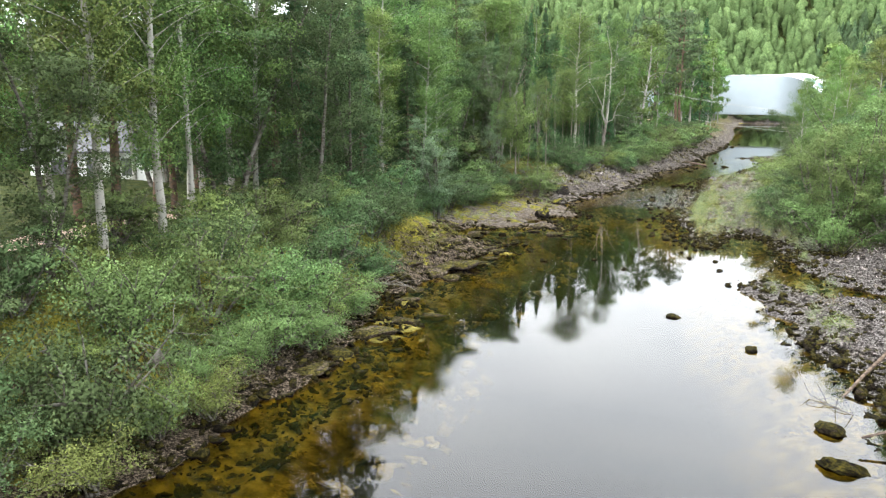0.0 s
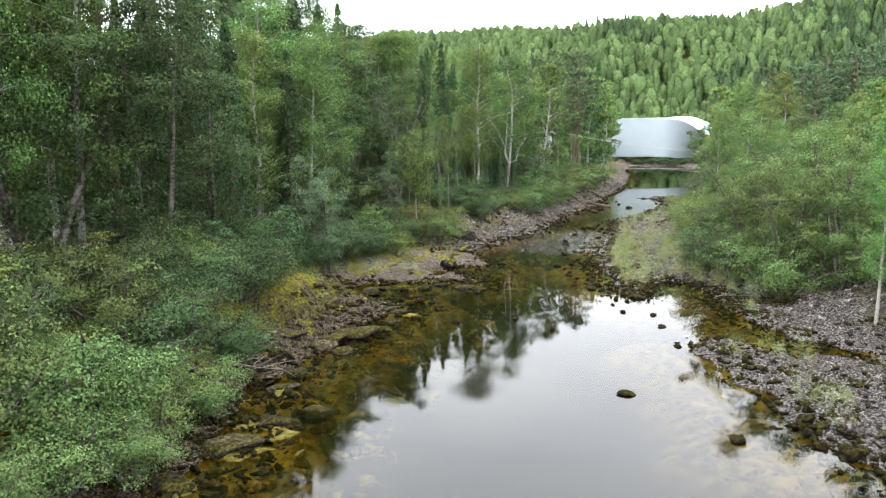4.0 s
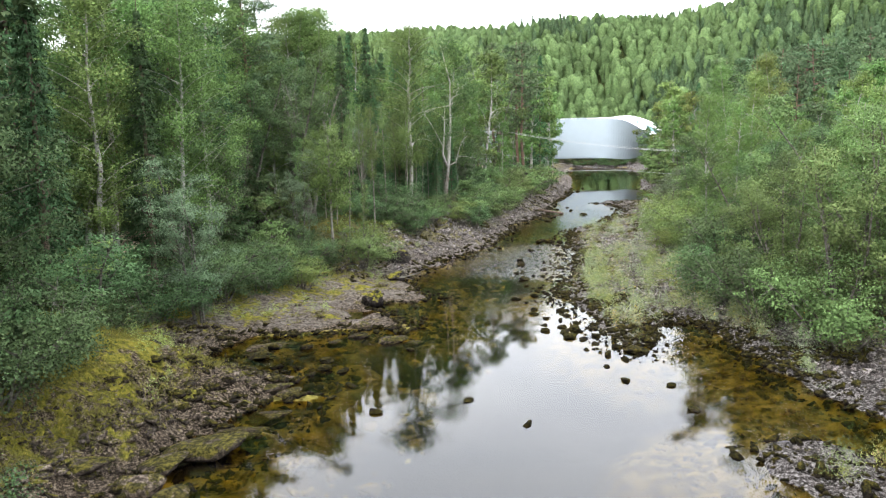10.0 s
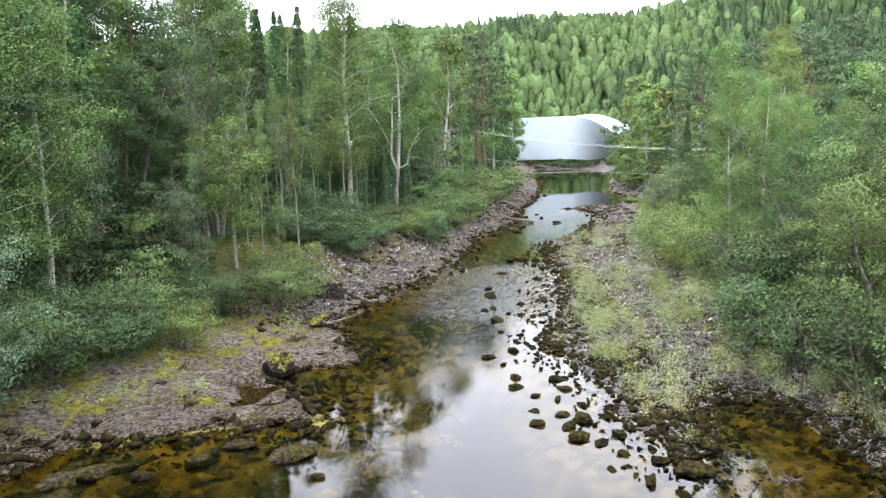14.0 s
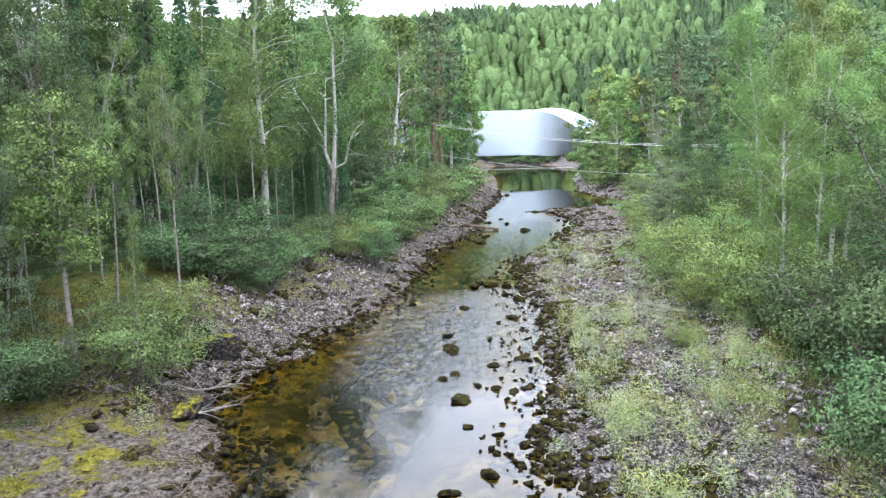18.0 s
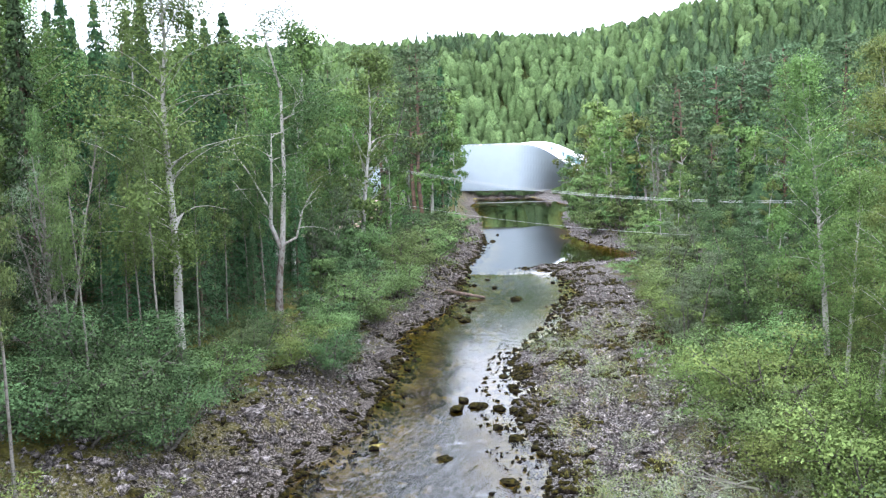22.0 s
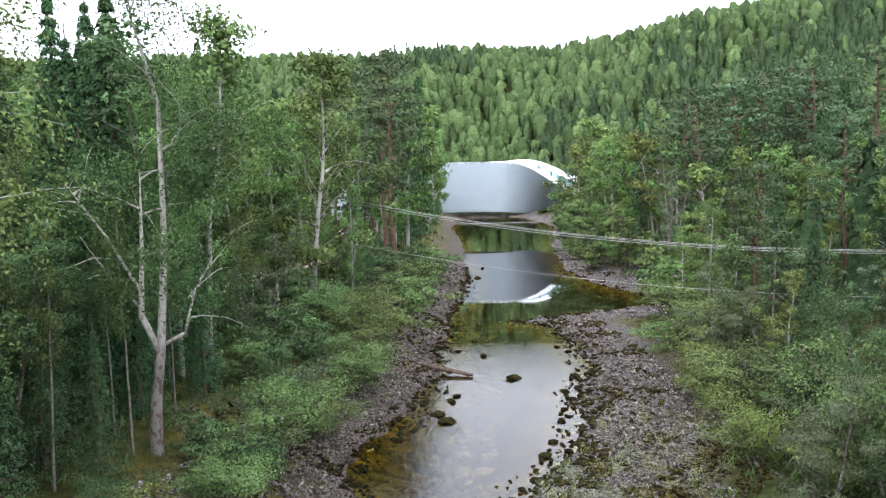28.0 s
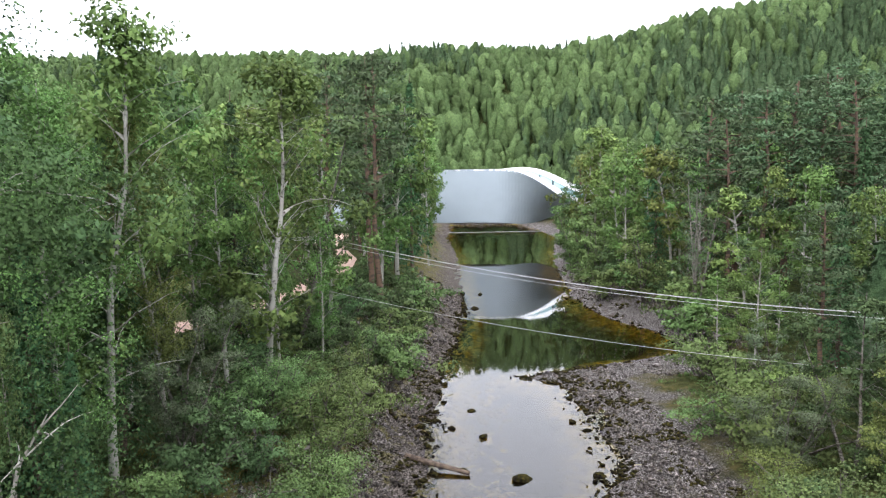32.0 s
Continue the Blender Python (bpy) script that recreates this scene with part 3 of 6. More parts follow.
def height(x, y, s=None):
    """The ground's height."""
    x, y = np.asarray(x, float), np.asarray(y, float)
    s = shore(x, y) if s is None else s
    left = x < np.interp(y, MID_Y, MID_X)
    shelf = smooth01((y - 42) / 6) * smooth01((66 - y) / 5)
    zl = (2.7 - 1.3 * shelf) * smooth01(s / (6.5 + 6 * shelf)) + 0.05 * np.minimum(s, 1.5)
    bar = smooth01((y - 44) / 6) * smooth01((122 - y) / 6)
    zr = 0.05 * np.minimum(s, 6) + 1.7 * smooth01((s - 1 - 3.5 * bar) / (7 + 4 * bar)) + 0.12 * smooth01(s / 0.8)
    z = np.where(left, zl, zr) + 0.015 * np.clip(s - 8, 0, 60)
    rough = smooth01(s / 0.7) * (1 - 0.6 * smooth01((s - 6) / 4))
    z = z + rough * (0.13 * vnoise(x * 1.6, y * 1.6, 1) + 0.10 * vnoise(x * 2.7, y * 2.7, 2) + 0.12 * vnoise(x * 0.5, y * 0.5, 5))
    ridge = 43.6 + 0.172 * np.clip(x - 20, 0, 260) + 7.0 * np.exp(-(((x - 16) / 28) ** 2))
    foot = 236 + 34 * np.exp(-(((x - 24) / 24) ** 2))
    hill = ridge * smooth01((y - foot) / (348 - foot)) + 0.22 * np.clip(x - 42, 0, 130) * smooth01((y - 50) / 60) * (1 - smooth01((y - 236) / 80))
    hill = hill + 4 * vnoise(x / 40, y / 40, 9) * smooth01(hill / 12)
    ledge = smooth01((y - 20) / 4) * smooth01((60 - y) / 5) * smooth01((s + 3.4) / 1.2) * left
    bed = -(0.10 + 0.16 * np.minimum(-s, 2.0) + 0.4 * np.clip(-s - 2.0, 0, 2.5)) + 0.07 * vnoise(x * 1.5, y * 1.5, 4) + 0.05 * vnoise(x * 3.1, y * 3.1, 6)
    low = -0.17 + 0.05 * s * (s > -3.4) + 0.26 * vnoise(x * 0.75, y * 1.1, 14) + 0.10 * vnoise(x * 2.1, y * 2.4, 15)
    bed = np.minimum(bed, -0.04) * (1 - ledge) + np.minimum(low, 0.16) * ledge
    return np.where(s > 0, z + np.where(s > 0, hill, 0), bed)


def z_at(x, y):
    return float(height(np.array([x]), np.array([y]))[0])


def grid_lines(stops):
    """Lines between (place, step) stops."""
    out = [stops[0][0]]
    for (a, step), (b, _) in zip(stops, stops[1:]):
        n = max(1, round((b - a) / step))
        out += [a + (b - a) * (k + 1) / n for k in range(n)]
    return np.array(out)


gx = grid_lines([(-2500, 400), (-500, 60), (-80, 6), (-32, 1.5), (-17, 0.36), (16, 0.8), (44, 4), (120, 12), (420, 80), (2500, 0)])
gy = grid_lines([(-2500, 400), (-500, 60), (-40, 6), (8, 1.0), (20, 0.42), (122, 1.4), (280, 5), (420, 40), (900, 300), (4000, 0)])
GX, GY = np.meshgrid(gx, gy)
GS = shore(GX, GY)
GZ = height(GX, GY, GS)
nx, ny = len(gx), len(gy)
gi, gj = np.meshgrid(np.arange(ny - 1), np.arange(nx - 1), indexing="ij")
gf = np.stack([gi * nx + gj, gi * nx + gj + 1, (gi + 1) * nx + gj + 1, (gi + 1) * nx + gj], -1).reshape(-1, 4)
me = mesh_np("ground", np.stack([GX, GY, GZ], -1).reshape(-1, 3), gf)
me.attributes.new("shore", "FLOAT", "POINT").data.foreach_set("value", GS.ravel().astype(np.float32))
# how far the bed's colour is painted dark for the water's depth
depth_dark = np.where(GY < 58, np.where(GX < 3, np.clip((-GS - 1.6) / 1.8, 0, 1), np.clip((-GS - 1.6) / 2.2, 0, 1)), np.clip((-GS - 0.5) / 1.8, 0, 1)).astype(np.float32)
me.attributes.new("depth_dark", "FLOAT", "POINT").data.foreach_set("value", depth_dark.ravel())
rock = (smooth01((GY - 46) / 3) * smooth01((62 - GY) / 3) * smooth01((GS - 0.3) / 0.5) * smooth01((6.5 - GS) / 2) * (GX < -3)).astype(np.float32)
me.attributes.new("rock", "FLOAT", "POINT").data.foreach_set("value", rock.ravel())
west = ((GX < np.interp(GY, MID_Y, MID_X)) * (1 - 0.6 * smooth01((GY - 58) / 6))).astype(np.float32)
me.attributes.new("west", "FLOAT", "POINT").data.foreach_set("value", west.ravel())
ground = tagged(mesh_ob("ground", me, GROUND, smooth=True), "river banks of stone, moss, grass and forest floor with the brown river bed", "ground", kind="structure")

# water: one level sheet, rippled in the two riffles
wx = grid_lines([(-14, 0.5), (14, 1.0), (40, 0)])
wy = grid_lines([(-60, 4), (40, 0.5), (125, 4), (277, 0)])
WX, WY = np.meshgrid(wx, wy)
wi, wj = np.meshgrid(np.arange(len(wy) - 1), np.arange(len(wx) - 1), indexing="ij")
wf = np.stack([wi * len(wx) + wj, wi * len(wx) + wj + 1, (wi + 1) * len(wx) + wj + 1, (wi + 1) * len(wx) + wj], -1).reshape(-1, 4)
me = mesh_np("water", np.stack([WX, WY, 0 * WX], -1).reshape(-1, 3), wf)
run = 0.26 * smooth01((WY - 60.5) / 4) * smooth01((79 - WY) / 5) * smooth01((WX + 5.2) / 2.0) + 0.05 * smooth01((WY - 78) / 4) * smooth01((112 - WY) / 6) + 0.03 * smooth01((WY - 50) / 8) * smooth01((66 - WY) / 4)
me.attributes.new("rapid", "FLOAT", "POINT").data.foreach_set("value", run.ravel().astype(np.float32))
water = tagged(mesh_ob("water", me, WATER, smooth=True), "calm clear brown river mirroring the sky, rippled in riffles", "water", kind="structure")

# ---------------------------------------------------------------- the twisted gallery that bridges the river
# A long box whose cross-section turns by a quarter on its way from the low bank to the high one.
TW_A, TW_B = Vector((-14.0, 214.0)), Vector((50.0, 205.0))


def twist_corner(u, k):
    """Corner k of the section at u (0 to 1): 0 front bottom, 1 front top, 2 back top, 3 back bottom."""
    turn = radians(90) * float(smooth01((u - 0.515) / 0.27))
    a, b = ((-1.8, -4.95), (-1.8, 4.95), (1.8, 4.95), (1.8, -4.95))[k]
    c, s = math.cos(turn), math.sin(turn)
    d, z = a * c - b * s, a * s + b * c
    p = TW_A.lerp(TW_B, u)
    ahead = (TW_B - TW_A).normalized()
    side = Vector((-ahead.y, ahead.x))
    q = p + side * d
    return Vector((q.x, q.y, 9.05 + z - 0.5 * float(smooth01((u - 0.55) / 0.3))))


gallery = tagged(new("twisted_gallery"), "twisted aluminium-clad gallery building bridging the river", "building")


def strip(k0, k1, n, thick, mat, name, label, a=0.0, b=1.0, f0=0.0, f1=1.0, lift=0.0):
    """A wall of the twisted box between two corner lines."""
    bm = bmesh.new()
    rows = []
    m = 5
    for i in range(n + 1):
        u = a + (b - a) * i / n
        p, q = twist_corner(u, k0), twist_corner(u, k1)
        mid = sum((twist_corner(u, k) for k in range(4)), Vector()) / 4
        row = []
        for j in range(m + 1):
            w = p.lerp(q, f0 + (f1 - f0) * j / m)
            out = ((p + q) / 2 - mid).normalized()
            row.append((bm.verts.new(w + out * lift), bm.verts.new(w + out * (lift - thick))))
        rows.append(row)
    for i in range(n):
        for j in range(m):
            for s in (0, 1):
                bm.faces.new([rows[i][j][s], rows[i + 1][j][s], rows[i + 1][j + 1][s], rows[i][j + 1][s]])
        for j in (0, m):
            bm.faces.new([rows[i][j][0], rows[i + 1][j][0], rows[i + 1][j][1], rows[i][j][1]])
    bmesh.ops.recalc_face_normals(bm, faces=bm.faces[:])
    return part(name, bm, mat, gallery, label)


# front and underside clad in narrow panels laid side by side
PANELS = 110
for i in range(PANELS):
    a, b = i / PANELS, (i + 0.97) / PANELS
    strip(0, 1, 1, 0.12, PANEL, "panel", "", a, b)
strip(0, 1, 60, 0.2, PANEL, "wall_backing", "dark joint backing", lift=-0.13)
strip(1, 2, 60, 0.3, ROOF_WHITE, "roof_lower", "white roof edge", 0, 1, 0.0, 0.34)
strip(1, 2, 60, 0.3, ROOF_WHITE, "roof_upper", "white roof edge", 0, 1, 0.66, 1.0)
strip(1, 2, 60, 0.2, ROOF_WHITE, "roof_middle", "", 0, 0.5, 0.34, 0.66, -0.02)
for i in range(14):
    a = 0.5 + 0.5 * i / 14
    strip(1, 2, 2, 0.06, GLASS, "window_pane", "blue-green window pane", a + 0.002, a + 0.5 / 14 - 0.002, 0.34, 0.66, -0.15)
strip(2, 3, 50, 0.3, PANEL, "back_wall", "")
strip(3, 0, 50, 0.3, PANEL, "underside", "")
for u, nm in ((0.0, "end_wall"), (1.0, "end_wall")):
    bm = bmesh.new()
    vs = [bm.verts.new(twist_corner(u, k)) for k in range(4)]
    vs2 = [bm.verts.new(twist_corner(abs(u - 0.004), k)) for k in range(4)]
    bm.faces.new(vs), bm.faces.new(vs2)
    for k in range(4):
        bm.faces.new([vs[k], vs[(k + 1) % 4], vs2[(k + 1) % 4], vs2[k]])
    bmesh.ops.recalc_face_normals(bm, faces=bm.faces[:])
    part(nm, bm, GLASS if u else PANEL, gallery)
for x0, x1 in ((-14, 6), (36, 50)):
    y0 = 214 - (x0 + 14) * 9 / 64
    part("plinth", box_bm(x0, x1, y0 - 2.6, y0 + 2.6, -1.0, 4.2 if x0 < 0 else 6.0, 0.05), CONCRETE, gallery, "pale concrete abutment")
weir = tagged(mesh_ob("weir_sill", bpy.data.meshes.new("weir_sill"), CONCRETE), "low pale concrete sill across the far water", "weir", kind="structure")
bm = box_bm(9, 36, 239.7, 240.0, -0.8, 0.05, 0.02)
bm.to_mesh(weir.data)
bm.free()

# ---------------------------------------------------------------- trees and bushes


def limb_path(rng, start, direction, length, n=5, curl=0.25, sag=0.0):
    p, d, out = np.array(start, float), np.array(direction, float), []
    for _ in range(n):
        out.append(p.copy())
        p = p + d * length / (n - 1)
        d = d + rng.normal(size=3) * curl / n + (0, 0, -sag / n)
        d /= np.linalg.norm(d)
    return np.array(out)


def sprays(rng, tips, leaves, half, spread, sag, per=110):
    """Leaves gathered into rounded sprays at the twigs, thickest on their upper side, each spray with a tone of its own. Returns the leaves and their tones."""
    m = int(np.clip(leaves // per, 70, 260))
    twig = tips[rng.integers(0, len(tips), m)] + rng.normal(size=(m, 3)) * spread * np.array([0.55, 0.55, 0.35])
    size = rng.uniform(0.55, 1.6, m)
    pick = rng.choice(m, leaves, p=size**2 / (size**2).sum())
    ball = rng.normal(size=(leaves, 3))
    ball /= np.linalg.norm(ball, axis=1, keepdims=True)
    low = (ball[:, 2] < 0) & (rng.uniform(0, 1, leaves) < 0.6)
    ball[low, 2] *= -1
    reach = rng.uniform(0.3, 1.15, leaves) ** 0.8
    c = twig[pick] + ball * (reach * size[pick] * spread)[:, None] * np.array([0.95, 0.95, 0.5 + 0.35 * sag])
    c[:, 2] -= np.abs(rng.normal(size=leaves)) * sag * spread * 1.6
    ok = c[:, 2] > 0.1
    tone = rng.uniform(0.66, 1.32, m)[pick] * rng.uniform(0.82, 1.18, leaves)
    mid, wide = tips.mean(0), tips.std(0) + 0.2
    crown = (c - mid) / wide
    crown /= np.linalg.norm(crown, axis=1, keepdims=True) + 1e-9
    way = 0.9 * ball + 0.5 * crown + (0, 0, 0.45)
    return blades(rng, c[ok], half, 0.62, None if sag < 0.3 else np.array([0, 0, -0.8]), 1.0, 0.0, 1.3 * way[ok]), np.repeat(tone[ok], 3), way[ok] + 0.3 * rng.normal(size=(ok.sum(), 3))


def broadleaf(seed, h, r, bare, limbs, leaves, half, sag=0.15, spread=0.42, lean=0.05, stems=1, top=0.9):
    """Trunk with limbs, and a loose crown of leaf sprays at the twigs. Returns wood and leaves."""
    rng = np.random.default_rng(seed)
    wood, tips = [], []
    few = leaves < 2000
    leaves = int(leaves * 1.7)
    for st in range(stems):
        hh = h * (1.0 if st == 0 else rng.uniform(0.7, 0.97))
        off = rng.normal(size=2) * (0.0 if stems == 1 else 0.18)
        tilt = rng.normal(size=2) * lean * (1 if stems == 1 else 2.6)
        k = np.linspace(0, 1, 10)
        wob = np.cumsum(rng.normal(size=(10, 2)) * 0.012 * hh, 0) * k[:, None]
        path = np.stack([off[0] + tilt[0] * hh * k + wob[:, 0], off[1] + tilt[1] * hh * k + wob[:, 1], -0.3 + (hh + 0.3) * k], -1)
        r0 = 0.0098 * hh + 0.015
        q = np.linspace(0, 1, 12 if few else 26)
        stem = np.stack([np.interp(q, k, path[:, c]) for c in range(3)], -1)
        wood.append(tube(stem, r0 * (1 - 0.93 * q) + 0.008, 5 if few else 7))
        for q in range(max(4, limbs // stems)):
            u = bare + (top + 0.08 - bare) * (q + rng.uniform(0, 1)) / max(4, limbs // stems)
            u = min(u, 0.98)
            base = np.array([np.interp(u, k, path[:, c]) for c in range(3)])
            az = q * 2.4 + rng.uniform(-0.6, 0.6) + st * 1.3
            v = (u - bare) / (1 - bare + 1e-6)
            reach = r * max(0.22, (math.sin(math.pi * min(1.0, 0.18 + 0.80 * v)) ** 0.8)) * rng.uniform(0.7, 1.15)
            up = rng.uniform(0.5, 1.3)
            d = np.array([math.cos(az), math.sin(az), up])
            lp = limb_path(rng, base, d / np.linalg.norm(d), reach * 1.15, 6, 0.5, sag * 2)
            lr = r0 * (1 - 0.9 * u) * 0.19 + 0.005
            wood.append(tube(lp[::2] if few else lp, np.linspace(lr * (0.6 if few else 1.0), 0.005, 3 if few else 6), 3 if few else 4))
            for w in (0.2, 0.4, 0.55, 0.7, 0.85, 1.0):
                tips.append(np.array([np.interp(w, np.linspace(0, 1, 6), lp[:, c]) for c in range(3)]))
        tips += [path[-1], path[-2], path[-1] - (0, 0, 0.4)]
    tips = np.array(tips)
    # twigs round every tip gather the leaves into sprays
    return (grown(wood), *sprays(rng, tips, leaves, half, spread, sag))


def spruce(seed, h, r, leaves, half, bare=0.06, open_=0.0):
    """A spire: whorls of drooping branches with hanging needle sprays."""
    rng = np.random.default_rng(seed)
    k = np.linspace(0, 1, 8)
    wood = [tube(np.stack([0 * k, 0 * k, -0.3 + (h + 0.3) * k], -1), 0.011 * h * (1 - 0.95 * k) + 0.01, 6)]
    whorls = max(14, int(h * 2.6))
    c, al, way = [], [], []
    thin = leaves < 3000
    per = max(3, int(leaves * 1.7) // (whorls * 8))
    for i in range(whorls):
        u = bare + (0.965 - bare) * (i + rng.uniform(-0.3, 0.3)) / whorls
        reach = r * (1 - u) ** 0.95 * rng.uniform(0.75, 1.15) + 0.05
        for b in range(8):
            if rng.uniform() < open_:
                continue
            az = b * 0.785 + i * 0.5 + rng.uniform(-0.3, 0.3)
            rr = reach * rng.uniform(0.65, 1.1)
            w = rng.uniform(0.12, 1.0, per) ** 0.7
            d = np.array([math.cos(az), math.sin(az), 0.0])
            z = u * h + 0.10 * rr - 0.42 * rr * w * w + rng.normal(size=per) * (0.05 + 0.04 * u)
            side = np.array([-d[1], d[0], 0]) * (rng.normal(size=per) * 0.16 * rr * (0.4 + 0.6 * w))[:, None]
            c.append(d * (rr * w)[:, None] + side + np.stack([0 * z, 0 * z, z], -1))
            al.append(np.tile(d * 1.0 + (0, 0, -0.75), (per, 1)))
            way.append(np.tile(d * 0.8 + (0, 0, 0.75), (per, 1)) + side / (0.3 * rr))
            if i % 2 == 0 and b % 2 == 0 and not thin:
                e = d * rr + (0, 0, -0.3 * rr)
                wood.append(tube(np.array([(0, 0, u * h), e * 0.5 + (0, 0, u * h + 0.05 * rr), e + (0, 0, u * h)]), (0.02, 0.014, 0.006), 3))
    way = np.concatenate(way)
    v, f = blades(rng, np.concatenate(c), half, 0.36, np.concatenate(al), 0.55, 0.0, way * 1.2)
    return grown(wood), (v, f), np.repeat(rng.uniform(0.8, 1.2, len(f)), 3), way + 0.25 * rng.normal(size=way.shape)


def pine(seed, h, r, leaves, half):
    """A bare reddish stem with flat tiers of needle clumps in its upper half."""
    rng = np.random.default_rng(seed)
    k = np.linspace(0, 1, 9)
    wob = np.cumsum(rng.normal(size=(9, 2)) * 0.006 * h, 0)
    path = np.stack([wob[:, 0], wob[:, 1], -0.3 + (h + 0.3) * k], -1)
    wood, c, way = [tube(path, 0.013 * h * (1 - 0.85 * k) + 0.01, 7)], [], []
    n = 34
    per = max(6, int(leaves * 1.7) // (n * 3))
    for i in range(n):
        u = 0.36 + 0.62 * (i + rng.uniform(0, 1)) / n
        base = np.array([np.interp(u, k, path[:, q]) for q in range(3)])
        az = i * 2.4 + rng.uniform(-0.5, 0.5)
        reach = r * (0.45 + 0.9 * math.sin(math.pi * min(1, (u - 0.3) / 0.72)) ** 0.7) * rng.uniform(0.55, 1.05)
        d = np.array([math.cos(az), math.sin(az), rng.uniform(0.0, 0.4)])
        lp = limb_path(rng, base, d / np.linalg.norm(d), reach, 5, 0.4, -0.15)
        wood.append(tube(lp, np.linspace(0.05 * (1.1 - u), 0.008, 5), 4))
        for w in (2, 3, 4):
            puff = rng.normal(size=(per, 3)) * np.array([0.36, 0.36, 0.17]) * (0.7 + 0.1 * r)
            c.append(lp[w] + puff)
            way.append(puff * (1.5, 1.5, 3) + d * 0.35 + (0, 0, 0.55))
    way = np.concatenate(way)
    v, f = blades(rng, np.concatenate(c), half, 0.34, np.array([0, 0, 0.4]), 1.0, 0.0, way)
    return grown(wood), (v, f), np.repeat(rng.uniform(0.8, 1.2, len(f)), 3), way + 0.2 * rng.normal(size=way.shape)


def shrub(seed, h, r, leaves, half, stems=9, dead=0.0):
    """A many-stemmed bush whose stems fan out from one stool."""
    rng = np.random.default_rng(seed)
    wood, tips = [], []
    few = leaves < 2000
    for i in range(stems):
        az = i * 2.4 + rng.uniform(-0.4, 0.4)
        out = r * rng.uniform(0.25, 1.0) / h
        d = np.array([math.cos(az) * out, math.sin(az) * out, rng.uniform(0.7, 1.0)])
        lp = limb_path(rng, (rng.normal() * 0.15, rng.normal() * 0.15, -0.15), d / np.linalg.norm(d), h * rng.uniform(0.65, 1.1), 7, 0.55, 0.5)
        wood.append(tube(lp, np.linspace(0.035 + 0.006 * h, 0.006, 7), 3 if few else 4))
        for j in range(7):
            w = rng.uniform(0.3, 0.95)
            b = np.array([np.interp(w, np.linspace(0, 1, 7), lp[:, q]) for q in range(3)])
            dd = rng.normal(size=3) + np.array([d[0], d[1], 0.5])
            sp = limb_path(rng, b, dd / np.linalg.norm(dd), h * rng.uniform(0.14, 0.3), 4, 0.5, 0.2)
            if not few:
                wood.append(tube(sp, np.linspace(0.014, 0.004, 4), 3))
            tips += list(sp[1:])
        tips += list(lp[3:])
    tips = np.array(tips)
    return (grown(wood), *sprays(rng, tips, int(leaves * (1 - dead) * 1.7), half, 0.125 * h, 0.0, 60))


def old_birch():
    """A large half-dead birch: a stout leaning stem that forks into bare white limbs, with green sprays left among them."""
    rng = np.random.default_rng(90)
    runs = [([(0, 0, -0.4), (0.03, 0, 0.9), (0.1, 0, 1.8), (0.3, 0, 3.2)], (0.21, 0.18, 0.155, 0.13)),
            ([(0.3, 0, 3.2), (0.35, 0.1, 4.3), (0.48, 0.2, 6.4), (0.5, 0.2, 10.1), (0.13, 0.1, 11.7), (-0.25, 0, 13.2)], (0.13, 0.115, 0.09, 0.065, 0.045, 0.012)),
            ([(0.25, 0, 3.0), (-0.15, -0.2, 4.15), (0.0, -0.3, 6.0), (0.1, -0.4, 8.2)], (0.11, 0.09, 0.06, 0.015)),
            ([(-0.12, -0.2, 4.8), (-0.9, -0.4, 6.4), (-1.85, -0.6, 7.9)], (0.05, 0.035, 0.01)),
            ([(-0.1, -0.2, 4.3), (-1.0, 0.3, 5.0), (-1.9, 0.6, 6.1)], (0.045, 0.03, 0.01)),
            ([(0.3, 0, 3.2), (0.9, 0.3, 3.5), (1.2, 0.4, 4.7), (1.7, 0.5, 5.6)], (0.06, 0.05, 0.035, 0.01)),
            ([(0.5, 0.2, 8.8), (0.95, 0.1, 9.0), (1.25, 0.1, 9.8)], (0.045, 0.035, 0.01))]
    wood, tips = [], []
    for pts, rad in runs:
        w = np.linspace(0, len(pts) - 1, 1 + 9 * (len(pts) - 1))
        wood.append(tube(np.stack([np.interp(w, range(len(pts)), [p[c] for p in pts]) for c in range(3)], -1), np.interp(w, range(len(pts)), rad), 8))
        for _ in range(7):
            w = rng.uniform(0.35, 1.0) * (len(pts) - 1)
            base = np.array([np.interp(w, range(len(pts)), [p[c] for p in pts]) for c in range(3)])
            d = rng.normal(size=3) * (1, 1, 0.5) + (0.1, 0, 0.5)
            if base[2] > 3.4:
                lp = limb_path(rng, base, d / np.linalg.norm(d), rng.uniform(0.8, 2.2), 6, 0.5, 0.5)
                wood.append(tube(lp, np.linspace(0.022, 0.005, 6), 4))
                tips += list(lp[2:])
    tips = np.array(tips + [(0.9, 0.4, 11.6), (0.6, -0.3, 12.3), (1.3, 0.2, 10.4), (1.9, 0, 8.0), (2.0, 0.3, 6.8)])
    tips = np.concatenate([tips, tips[tips[:, 2] > 5.5] + (0.35, 0.3, 0.4)])
    return (grown(wood), *sprays(rng, tips + (0.2, 0.15, 0.0), 30000, 0.046, 0.62, 0.5))


# kind: (fine shapes, coarse shapes, height they are built at, wood, leaves, label, category)
def bl(seeds, *a, **k):
    return [lambda s=s: broadleaf(s, *a, **k) for s in seeds]


